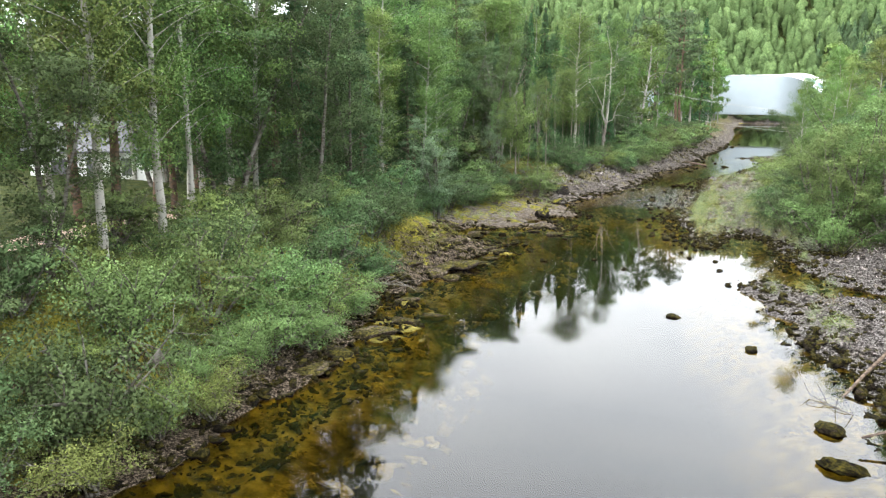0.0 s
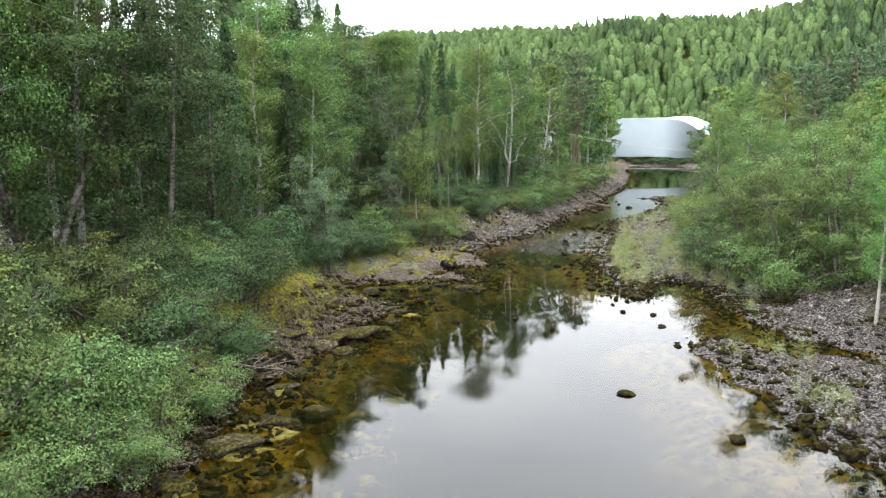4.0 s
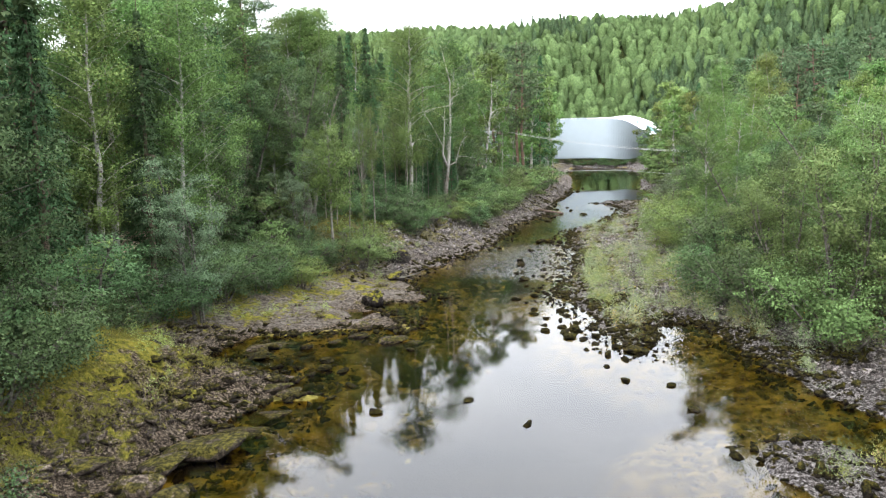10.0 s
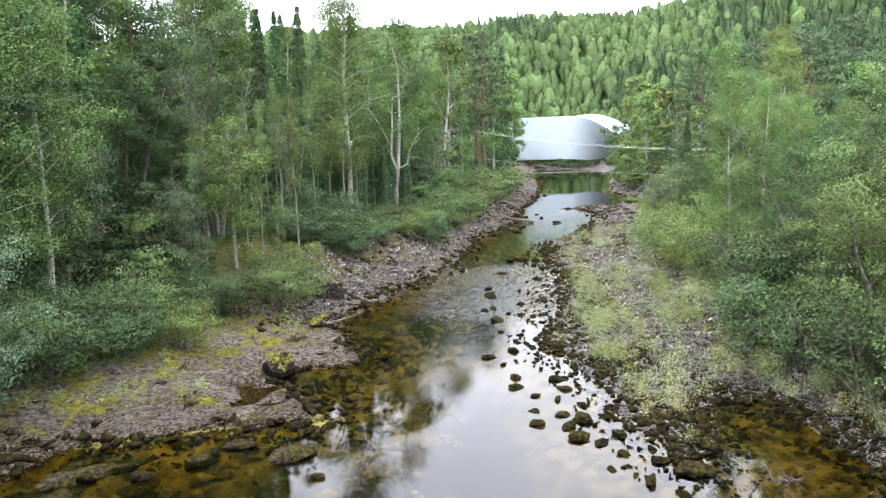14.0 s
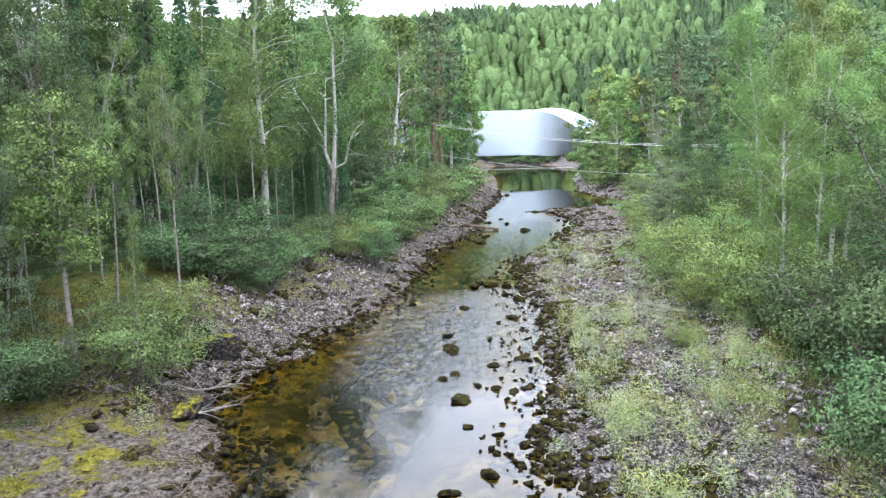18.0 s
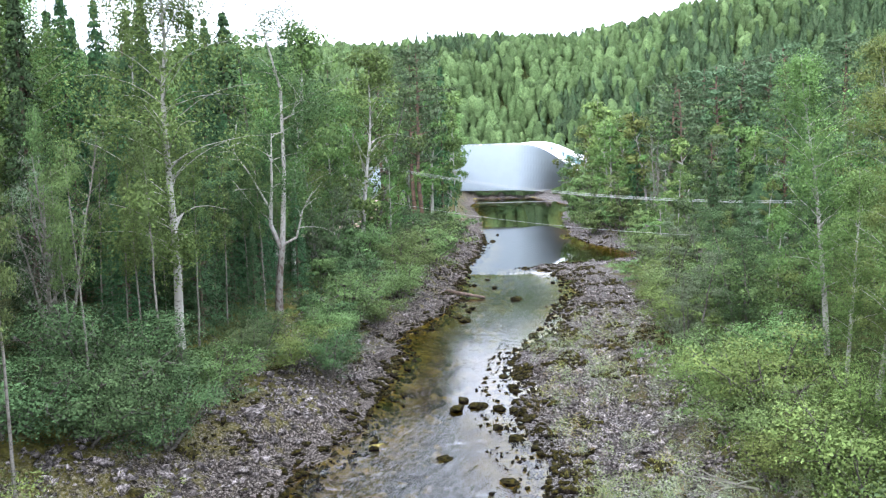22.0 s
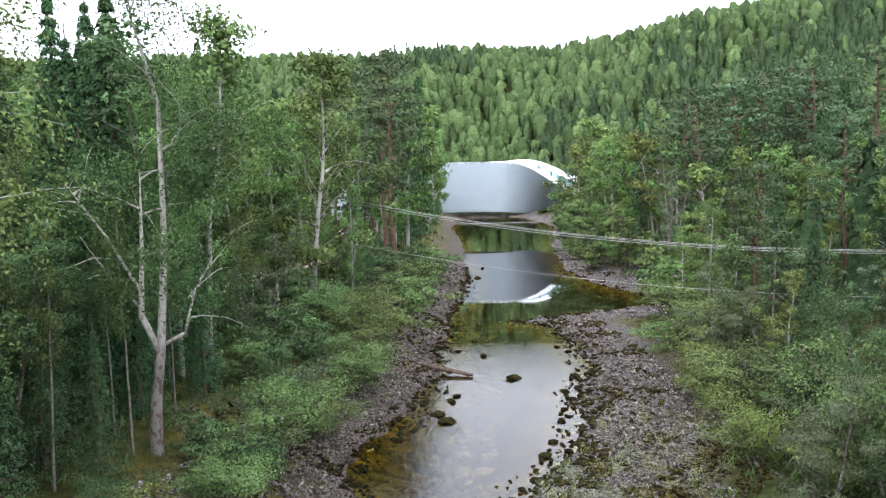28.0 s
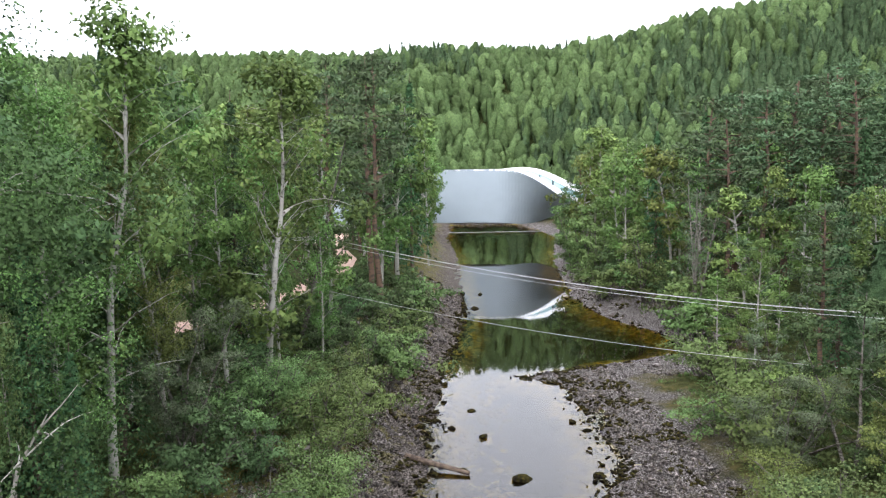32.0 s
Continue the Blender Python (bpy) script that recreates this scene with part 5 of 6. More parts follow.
wood_band(-1, 8, 40, 8.0, 14.5, 3.0, ("birch", "golden_birch", "pine", "spruce", "birch", "alder"), 13.0, 16.5)
wood_band(-1, 40, 54, 8.5, 21, 3.0, ("birch", "spruce", "pine", "golden_birch", "alder", "spruce"), 13.0, 16.0)
wood_band(-1, 54, 84, 8.5, 12.5, 3.0, ("birch", "spruce", "alder", "spruce"), 8.5, 10.5)
wood_band(-1, 54, 62, 14.0, 26, 3.0, ("birch", "spruce", "alder", "spruce", "birch"), 11.5, 13.5)
wood_band(-1, 62, 84, 13.0, 22, 3.0, ("birch", "spruce", "alder", "spruce", "birch"), 9.0, 11.0)
wood_band(-1, 84, 104, 8.0, 22, 3.0, ("birch", "spruce", "alder", "spruce", "birch"), 12.5, 15.0)
wood_band(-1, 104, 122, 8.0, 22, 3.2, ("birch", "golden_birch", "alder", "spruce", "birch"), 11, 13.5)
wood_band(-1, 122, 205, 5.5, 22, 4.2, ("pine", "birch", "birch", "spruce", "golden_birch"), 12.5, 17)
wood_band(1, 22, 62, 6.0, 17, 3.2, ("birch", "alder", "golden_birch", "green_willow"), 6.5, 9.5)
wood_band(1, 62, 122, 6.5, 15, 3.2, ("birch", "alder", "willow_tree", "golden_birch", "green_willow"), 4.8, 7.6)
wood_band(1, 62, 124, 15, 32, 3.6, ("birch", "golden_birch", "pine", "birch", "alder", "spruce"), 7.5, 10.5)
wood_band(1, 124, 200, 6, 32, 4.4, ("birch", "golden_birch", "birch", "pine", "birch"), 10, 14.0)
# undergrowth at the wood's edge
for x in np.arange(6, 44, 2.6):
    plant("alder_bush", x, 269.2 + 0.6 * math.sin(x), 2.6, 1.3, None, False)
    plant("alder_bush", x + 1.2, 272.5 + 1.2 * math.sin(x), 4.0, 1.3, None, False)
wood_band(-1, 9, 31, 0.8, 4.2, 1.7, ("bush", "light_bush", "alder_bush"), 0.9, 1.9)
wood_band(1, 122, 200, 3.0, 7, 3.0, ("bush", "alder_bush", "green_willow"), 2.5, 4.5)
wood_band(-1, 10, 46, 3.6, 10, 1.9, ("bush", "alder_bush", "alder_bush", "light_bush"), 1.8, 3.0)
wood_band(-1, 62, 77, 4.8, 11, 1.7, ("alder_bush", "bush", "alder_bush"), 2.0, 3.6)
wood_band(-1, 77, 94, 2.6, 6, 2.2, ("alder_bush", "bush"), 1.4, 2.4)
wood_band(-1, 94, 142, 4.6, 10, 2.2, ("bush", "alder_bush", "alder_bush", "alder_bush"), 1.8, 3.2)
wood_band(1, 22, 46, 4.0, 8, 2.2, ("bush", "alder_bush", "light_bush"), 1.8, 3.4)
wood_band(1, 56, 84, 4.6, 8.5, 2.2, ("bush", "alder_bush", "bush", "light_bush"), 1.8, 3.4)
wood_band(1, 84, 120, 5.8, 9.5, 2.2, ("bush", "alder_bush", "bush", "light_bush"), 1.8, 3.4)
wood_band(1, 120, 150, 4.4, 8.5, 2.3, ("bush", "alder_bush", "bush", "light_bush"), 1.8, 3.4)

# ---------------------------------------------------------------- the wooded hills, too many trees to count
def far_crowns(x, y, seed, n, lean):
    """Many crowns as leaf sprays on narrow spires and tall ovals, in drifts of one kind: places, outward ways and each tree's tone."""
    rng = np.random.default_rng(seed)
    z = height(x, y)
    spire = (vnoise(x / 24, y / 24, 11) + rng.normal(size=len(x)) * 0.3 + 0.0016 * (x - 60)) > lean
    out, cores = {True: [], False: []}, {True: [], False: []}
    for i in range(len(x)):
        h = rng.uniform(4.2, 8.6)
        z[i] += 2.2
        u = rng.uniform(0.18, 1.0, n) ** 0.8
        wide, tone = rng.uniform(1.45, 2.9), rng.uniform(0.7, 1.25)
        r = (1 - u) * 1.1 * wide + 0.1 if spire[i] else wide * np.interp(u, [0, 0.22, 0.5, 0.74, 0.9, 1], [0.6, 0.95, 1, 0.80, 0.52, 0.15])
        a = rng.uniform(0, 2 * np.pi, n)
        lump = 1 + 0.22 * np.sin(3 * a + 9 * u + i)
        r = r * lump * rng.uniform(0.85, 1.05, n)
        c = np.stack([x[i] + r * np.cos(a), y[i] + r * np.sin(a), z[i] + u * h], -1)
        face = np.stack([np.cos(a), np.sin(a), 2.6 * (u - 0.5) + 0.3], -1)
        cores[bool(spire[i])].append((x[i], y[i], z[i], h, wide, rng.uniform(0, 6.28), tone))
        out[bool(spire[i])].append((c, face, np.full(n, tone) * rng.uniform(0.92, 1.08, n)))
    return {k: [np.concatenate(q) for q in zip(*v)] for k, v in out.items()}, {k: np.array(v) for k, v in cores.items()}


def crown_mass(rows, spire):
    """The closed inner foliage of many crowns: uneven spires or tall ovals, eight-sided. Returns places, faces and tones."""
    u = np.array([-0.3, 0.22, 0.5, 0.74, 0.9, 0.985])
    prof = np.minimum(1 - u, 0.9) * 1.05 + 0.03 if spire else np.array([0.55, 0.95, 1.0, 0.78, 0.50, 0.14])
    a = np.arange(8) * 2 * np.pi / 8
    x, y, z, h, wide, turn, tone = rows.T[:, :, None, None]
    lump = 1 + 0.17 * np.sin(2 * a + 4 * u[:, None] + turn) + 0.14 * np.sin(3 * a - 8 * u[:, None] + 2 * turn)
    r = 0.8 * wide * prof[:, None] * lump * np.random.default_rng(len(rows)).uniform(0.68, 1.3, (len(rows), 6, 8))
    v = np.stack([x + r * np.cos(a), y + r * np.sin(a), z + h * u[:, None] * np.random.default_rng(len(rows) + 1).uniform(0.93, 1.06, (len(rows), 6, 8)) + 0 * r], -1).reshape(-1, 3)
    k, i, j = np.meshgrid(np.arange(len(rows)), np.arange(5), np.arange(8), indexing="ij")
    q = k * 48 + i * 8
    f = np.stack([q + j, q + (j + 1) % 8, q + 8 + (j + 1) % 8, q + 8 + j], -1).reshape(-1, 4)
    return v, f, np.repeat(rows[:, 6], 48)


def scattered(x0, x1, y0, y1, step, seed):
    rng = np.random.default_rng(seed)
    x, y = np.meshgrid(np.arange(x0, x1, step), np.arange(y0, y1, step))
    x, y = x.ravel() + rng.uniform(-0.5, 0.5, x.size) * step, y.ravel() + rng.uniform(-0.5, 0.5, y.size) * step
    keep = (shore(x, y) > 4) & ~((x > -26) & (x < np.where(y > 118, 56, 26)) & (y < 224)) & (np.hypot(x + 38, y - 46) > 8)
    return x[keep], y[keep]


for (x0, x1, y0, y1, step, n, half, lean), where in (((-150, 225, 222, 372, 3.1, 52, 0.40, 0.3), "far hillside"), ((34, 150, 96, 222, 4.2, 90, 0.36, 0.3), "near slope"), ((-90, -26, 62, 222, 4.6, 30, 0.6, 0.0), "valley floor to the west"), ((-110, -52, -30, 62, 4.6, 30, 0.6, 0.0), "far side of the lawn"), ((24, 70, -30, 110, 4.6, 30, 0.6, 0.2), "valley floor to the east")):
    x, y = scattered(x0, x1, y0, y1, step, 77)
    if where == "near slope":
        ok = x > 34 + 0.1 * (y - 96)
        x, y = x[ok], y[ok]
    far, cores = far_crowns(x, y, 78, n, lean)
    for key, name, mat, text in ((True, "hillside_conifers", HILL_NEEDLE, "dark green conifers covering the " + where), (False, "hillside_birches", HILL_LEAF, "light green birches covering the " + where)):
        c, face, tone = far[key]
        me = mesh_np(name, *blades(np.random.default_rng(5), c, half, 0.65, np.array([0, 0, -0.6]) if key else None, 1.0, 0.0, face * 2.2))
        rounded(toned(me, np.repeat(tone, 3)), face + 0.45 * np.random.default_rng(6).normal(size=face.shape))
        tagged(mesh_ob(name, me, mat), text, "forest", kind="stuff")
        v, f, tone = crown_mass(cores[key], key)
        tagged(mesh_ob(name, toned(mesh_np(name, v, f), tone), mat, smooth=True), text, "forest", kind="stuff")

# ---------------------------------------------------------------- power line across the river


def cable(p, q, sag, name, text):
    k = np.linspace(0, 1, 40)
    path = np.outer(1 - k, p) + np.outer(k, q)
    path[:, 2] -= 4 * sag * k * (1 - k)
    ob = mesh_ob(name, mesh_np(name, *tube(path, np.full(40, 0.010), 5)), CABLE, smooth=True)
    return tagged(ob, text, "cable", "power lines over the river")


for off, dz in ((-0.55, 0.0), (0.0, 0.12), (0.55, 0.0)):
    cable((-3.2 + off * 0.4, 111.3 + off, 9.15 + dz), (58 + off * 0.4, 87.0 + off, 10.4 + dz), 3.6, "power_cable", "thin pale overhead power cable spanning the river")
    cable((-3.2 + off * 0.4, 111.3 + off, 9.15 + dz), (-52 + off * 0.4, 130 + off, 11 + dz), 1.2, "power_cable", "thin pale overhead power cable among the trees")
cable((-3.2, 111.3, 6.4), (58, 87.0, 7.6), 3.2, "telephone_cable", "single thin cable hanging below the power lines")


def utility_pole(x, y, top, turn):
    e = tagged(new("utility_pole"), "weathered wooden utility pole with a crossarm", "pole")
    z = z_at(x, y)
    e.matrix_world = pose(x, y, z, 0, 0, turn)
    hh = top - z
    k = np.linspace(0, 1, 6)
    mesh_ob("shaft", mesh_np("shaft", *tube(np.stack([0 * k, 0 * k, -0.4 + (hh + 0.4) * k], -1), 0.15 - 0.05 * k, 10)), POLE_WOOD, e, True)
    part("crossarm", box_bm(-0.06, 0.06, -0.75, 0.75, hh - 0.28, hh - 0.14, 0.01), POLE_WOOD, e)
    for o in (-0.55, 0.0, 0.55):
        k2 = np.array([0, 0.08, 0.1, 0.16, 0.2])
        mesh_ob("insulator", mesh_np("insulator", *tube(np.stack([0 * k2, 0 * k2 + o, hh - 0.14 + k2], -1), [0.03, 0.03, 0.06, 0.05, 0.01], 8)), PORCELAIN, e, True)
    return e


utility_pole(-3.2, 111.3, 9.1, -21)
utility_pole(58, 87.0, 10.4, -21)


# ---------------------------------------------------------------- stones


def stone_shape(seed, flat, points=9):
    """An angular stone of about one metre: the hull of a few scattered points."""
    rng = random.Random(seed)
    bm = bmesh.new()
    for i in range(points):
        a, b = rng.uniform(0, 6.283), math.asin(rng.uniform(-1, 1))
        r = 0.55 * rng.uniform(0.72, 1.25)
        bm.verts.new((r * math.cos(a) * math.cos(b) * 1.15, r * math.sin(a) * math.cos(b) * 0.9, r * math.sin(b) * flat))
    out = bmesh.ops.convex_hull(bm, input=bm.verts[:])
    bmesh.ops.delete(bm, geom=[g for g in out["geom_interior"] if isinstance(g, bmesh.types.BMVert)], context="VERTS")
    bmesh.ops.triangulate(bm, faces=bm.faces[:])
    bm.verts.index_update()
    v = np.array([p.co[:] for p in bm.verts])
    f = np.array([[q.index for q in p.verts] for p in bm.faces])
    bm.free()
    return v, f


SHAPES = [stone_shape(s, (0.5, 0.62, 0.75, 0.42)[s % 4]) for s in range(12)]
SLABS = [stone_shape(40 + s, 0.3) for s in range(5)]


def boulder_mesh(seed, flat, planes=11, crag=0.10):
    """A weathered boulder of about one metre: a block broken along a few planes, with a rough, pitted surface."""
    rr = random.Random(seed)
    cuts = []
    for _ in range(planes):
        a, b = rr.uniform(0, 6.283), math.asin(rr.uniform(-0.9, 1))
        cuts.append((Vector((math.cos(a) * math.cos(b), math.sin(a) * math.cos(b), math.sin(b))), 0.5 * rr.uniform(0.72, 1.0)))
    bm = bmesh.new()
    bmesh.ops.create_icosphere(bm, subdivisions=3, radius=1.0)
    for p in bm.verts:
        d = p.co.normalized()
        r = min([c / max(d.dot(q), 1e-3) for q, c in cuts if d.dot(q) > 0.15] + [0.66])
        n1 = noise.fractal(d * 2.6 + Vector((seed, 0, 0)), 0.8, 2.1, 4)
        p.co = d * r * (1 + crag * n1)
        p.co.z *= flat
    me = bpy.data.meshes.new("boulder")
    bm.to_mesh(me)
    bm.free()
    return me


BOULDERS = [boulder_mesh(60 + i, 0.6 + 0.12 * (i % 3), 9, 0.2) for i in range(8)]
for m_ in BOULDERS:
    m_.materials.append(MOSSY_STONE)
LEDGES = [boulder_mesh(80 + i, 0.34 + 0.06 * (i % 3), 9, 0.08) for i in range(5)]
for m_ in LEDGES:
    m_.materials.append(SHELF_STONE)
CAPPED = [boulder_mesh(98 + i, 0.85 - 0.15 * i, 14, 0.14) for i in range(2)]
for m_ in CAPPED:
    m_.materials.append(CAPPED_STONE)


def boulder(x, y, size, i):
    """One mossy stone standing in the river, sunk into its bed."""
    ob = new("boulder", BOULDERS[i % len(BOULDERS)])
    ob.matrix_world = Matrix.LocRotScale((x, y, size * 0.052), Euler((0.12 * math.sin(i * 3.1), 0.12 * math.cos(i * 2.3), i * 2.1)), (size * 1.05, size * (0.72 + 0.25 * math.sin(i)), size * 0.62))
    return tagged(ob, "dark mossy stone standing in the shallow water", "stone", "stones standing in the river")


# stones in the river, reach by reach: x, y, width
REACHES = [
    [(6.6, 21.3, 1.1), (6.7, 23.4, 0.8), (5.1, 29.4, 0.55), (2.4, 32.6, 0.6), (4.6, 38.5, 0.45), (-0.2, 40.2, 0.4), (-4.4, 40.8, 0.5), (4.3, 41.5, 0.4), (-1.9, 41.9, 0.4), (4.1, 43.6, 0.35),
     (2.8, 44.0, 0.4), (-6.2, 44.5, 0.6), (-6.9, 44.7, 0.65), (2.4, 45.5, 0.3), (-7.1, 45.7, 0.5), (-9.6, 46.0, 0.9), (3.1, 46.3, 0.45), (2.6, 46.9, 0.55), (-8.3, 47.2, 0.6), (-4.4, 47.2, 0.4)],
    [(3.6, 47.4, 0.9), (1.9, 47.5, 0.3), (-10.0, 47.6, 0.7), (3.0, 47.9, 0.5), (2.3, 48.3, 0.35), (1.9, 48.9, 0.45), (1.4, 49.2, 0.6), (2.4, 49.4, 0.5), (1.3, 50.0, 0.65), (0.5, 50.2, 0.5),
     (1.7, 50.5, 0.7), (1.2, 50.8, 0.4), (0.5, 51.1, 0.3), (1.8, 51.5, 0.45), (1.2, 52.0, 0.4), (0.6, 52.3, 0.35), (1.5, 52.9, 0.5), (0.1, 53.1, 0.45), (1.3, 53.8, 0.5), (0.1, 54.0, 0.5),
     (-0.2, 55.4, 0.35), (-0.7, 56.2, 0.5), (0.2, 57.0, 0.5)],
    [(-0.2, 59.7, 0.35), (-0.3, 61.6, 0.65), (1.2, 62.2, 0.4), (0.7, 62.5, 0.35), (0.2, 62.8, 0.35), (1.7, 62.6, 0.5), (-0.8, 63.5, 0.4), (-0.4, 63.9, 0.45), (0.8, 64.7, 0.4), (1.8, 65.4, 0.5),
     (-0.5, 66.6, 0.95), (0.9, 67.8, 0.4), (-0.6, 68.4, 0.5), (2.0, 71.0, 0.7), (0.2, 72.9, 0.5), (2.6, 74.4, 0.6), (2.1, 75.5, 0.55), (0.8, 77.6, 0.9), (1.6, 77.9, 0.8), (2.4, 77.5, 0.6),
     (1.1, 78.6, 0.6), (3.0, 81.8, 0.5), (3.5, 83.9, 0.5)],
    [(5.4, 89.3, 0.6), (6.4, 89.7, 0.5), (6.9, 90.6, 0.5), (6.0, 90.8, 0.5), (6.9, 93.3, 0.5), (2.0, 93.7, 0.8), (1.7, 94.7, 0.7), (2.4, 96.6, 0.7), (7.9, 96.7, 0.5), (2.7, 97.4, 0.5),
     (8.0, 97.7, 0.6), (5.9, 100.3, 0.85), (9.1, 100.4, 0.6), (3.6, 101.4, 0.5), (4.9, 105.4, 0.7), (10.0, 105.8, 0.5), (3.5, 106.7, 0.5), (9.6, 107.1, 0.5), (4.7, 109.4, 0.5), (8.0, 140.2, 0.9), (9.5, 148.7, 0.8)],
]
for k, reach in enumerate(REACHES):
    for i, (x, y, d) in enumerate(reach):
        boulder(x, y, d * 0.8, i + 3 * k)


def bank_rock(mesh, x, y, wide, deep, tall, sink, turn, text):
    """One rock bedded in the bank: its size in metres and how far it is sunk."""
    ob = new("boulder", mesh)
    z = max(z_at(x, y), -0.15)
    ob.matrix_world = Matrix.LocRotScale((x, y, z + tall * (0.4 - sink)), Euler((0.06, -0.05, turn)), (wide, deep, tall))
    return tagged(ob, text, "stone", "boulders on the banks")


bank_rock(CAPPED[0], -7.25, 54.6, 1.05, 0.9, 0.98, 0.14, 0.5, "large dark boulder with yellow moss lying on bare rock")
bank_rock(CAPPED[1], -8.0, 65.2, 1.7, 1.1, 1.1, 0.25, 0.2, "broad dark stone block with a yellow moss cap on the bank")
bank_rock(CAPPED[1], -7.3, 60.8, 1.3, 0.9, 0.9, 0.2, 1.1, "dark stone block with a moss cap at the shelf's end")
for i, (x, y, d) in enumerate([(-7.9, 37.9, 2.0), (-8.6, 36.8, 1.3), (-8.6, 35.9, 1.5), (-7.3, 40.5, 1.2), (-7.6, 39.1, 1.4), (-9.8, 35.9, 1.2), (-7.3, 42.1, 0.9), (-9.9, 47.1, 1.0), (-7.2, 44.7, 0.8),
                               (-9.8, 47.3, 1.5), (-9.2, 48.0, 1.0), (-8.2, 49.5, 0.9), (-7.5, 48.3, 0.9), (-6.7, 49.0, 1.0), (-5.2, 48.3, 1.1), (-8.2, 46.9, 0.9), (-4.5, 48.4, 0.9), (-7.0, 50.5, 1.0)]
                              + [(-7.4, 28.6, 1.5), (-6.4, 29.6, 1.1), (-5.9, 28.6, 0.9), (-7.7, 26.7, 1.6), (-7.8, 35.6, 1.1), (-7.8, 42.4, 1.1), (-8.0, 24.3, 1.2), (-7.9, 22.6, 1.2), (-8.3, 31.2, 1.2), (-8.6, 33.0, 1.2)]):
    bank_rock(LEDGES[i % 5], x, y, d * 0.85, d * (0.5 + 0.2 * ((i * 0.618) % 1)), d * 0.62, 0.3, 0.35 + 0.5 * math.sin(i * 2.3), "flat brown-grey rock slab at the waterline")

# banks and bars strewn with stones; the largest are pieces of their own, the rest is one mesh
srng = np.random.default_rng(7)


def strewn(x0, x1, y0, y1, count, smin, smax, lo, hi, side, slab=0.0):
    """Places for stones between lo and hi metres from the waterline, on one side of the river."""
    x, y = srng.uniform(x0, x1, count * 6), srng.uniform(y0, y1, count * 6)
    s = shore(x, y)
    west = x < np.interp(y, MID_Y, MID_X)
    ok = np.flatnonzero((s > lo) & (s < hi) & (west == (side < 0)))[:count]
    d = smin * (smax / smin) ** (srng.uniform(0, 1, len(ok)) ** 1.7)
    return [(x[i], y[i], dd, srng.uniform() < slab, s[i]) for i, dd in zip(ok, d)]


fields = strewn(0, 14, 44, 122, 19000, 0.085, 0.36, -0.5, 7.0, 1)
fields += strewn(3, 15, 16, 52, 4200, 0.1, 0.42, -0.6, 5.0, 1)
fields += strewn(-12, 8, 56, 150, 13000, 0.10, 0.46, -0.7, 4.8, -1, 0.35)
fields += strewn(-16, -3, 14, 60, 7800, 0.09, 0.5, -1.8, 3.2, -1, 0.6)
fields += strewn(5.5, 11, 15, 31, 900, 0.12, 0.6, -0.8, 2.0, 1, 0.3)
fields += strewn(8, 30, 114, 170, 1200, 0.15, 0.5, -0.3, 5.0, 1)
fields = [q for q in fields if not (q[0] < -4 and 49.5 < q[1] < 61 and q[4] > 0.25 and srng.uniform() < 0.95)]
fields += [q for q in strewn(0.5, 9, 45, 96, 1500, 0.2, 0.5, 0.1, 5.5, 1) if vnoise(q[0] * 0.9, q[1] * 0.9, 21) > -0.1 + 0.1 * q[4]]
fields.sort(key=lambda q: -q[2] + 0.004 * abs(q[1] - 55))
stone_meshes = {}
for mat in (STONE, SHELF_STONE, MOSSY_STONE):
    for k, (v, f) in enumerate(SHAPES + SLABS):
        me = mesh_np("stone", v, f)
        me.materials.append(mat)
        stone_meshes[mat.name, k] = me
piles, lone = {STONE.name: [], SHELF_STONE.name: [], MOSSY_STONE.name: []}, 0
zz = height(np.array([q[0] for q in fields]), np.array([q[1] for q in fields]))
for i, ((x, y, d, slab, s), z) in enumerate(zip(fields, zz)):
    k = len(SHAPES) + i % len(SLABS) if slab else i % len(SHAPES)
    if s < -0.1 and z < -0.3:
        z = min(z, -0.25)
    dark = s < (0.9 if y < 80 else 0.45) or vnoise(x * 0.8, y * 0.8, 21) > (0.3 if x < 0 or y > 80 else -0.15 + 0.15 * s)
    kind = MOSSY_STONE.name if dark else SHELF_STONE.name if x < 0 and y < 62 else STONE.name
    m = Matrix.LocRotScale((x, y, z + d * 0.08), Euler((srng.normal() * 0.25, srng.normal() * 0.25, srng.uniform(0, 6.28))), (d, d * srng.uniform(0.7, 1.2), d))
    if lone < 300 and s > 0.35:
        lone += 1
        ob = new("stone", stone_meshes[kind, k])
        ob.parent = ground
        ob.matrix_world = m
        continue
    v, f = (SHAPES + SLABS)[k]
    a = np.array(m)
    piles[kind].append((v @ a[:3, :3].T + a[:3, 3], f))
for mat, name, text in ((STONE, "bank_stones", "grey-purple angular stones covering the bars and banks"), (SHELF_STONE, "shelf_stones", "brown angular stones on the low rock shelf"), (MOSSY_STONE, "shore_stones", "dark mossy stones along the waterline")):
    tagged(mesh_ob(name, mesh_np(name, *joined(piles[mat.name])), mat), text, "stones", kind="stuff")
edge = strewn(0, 5, 45, 86, 520, 0.09, 0.28, -1.3, 0.1, 1) + strewn(3, 11, 84, 112, 160, 0.12, 0.4, -1.0, 0.1, 1) + strewn(-9, 4, 44, 112, 260, 0.14, 0.5, -0.9, 0.1, -1)
small = []
for i, (x, y, d, slab, s) in enumerate(edge):
    v, f = SHAPES[i % len(SHAPES)]
    a = np.array(Matrix.LocRotScale((x, y, 0.02), Euler((0.2, 0.1, i)), (d, d * 0.8, d * 0.8)))
    small.append((v @ a[:3, :3].T + a[:3, 3], f))
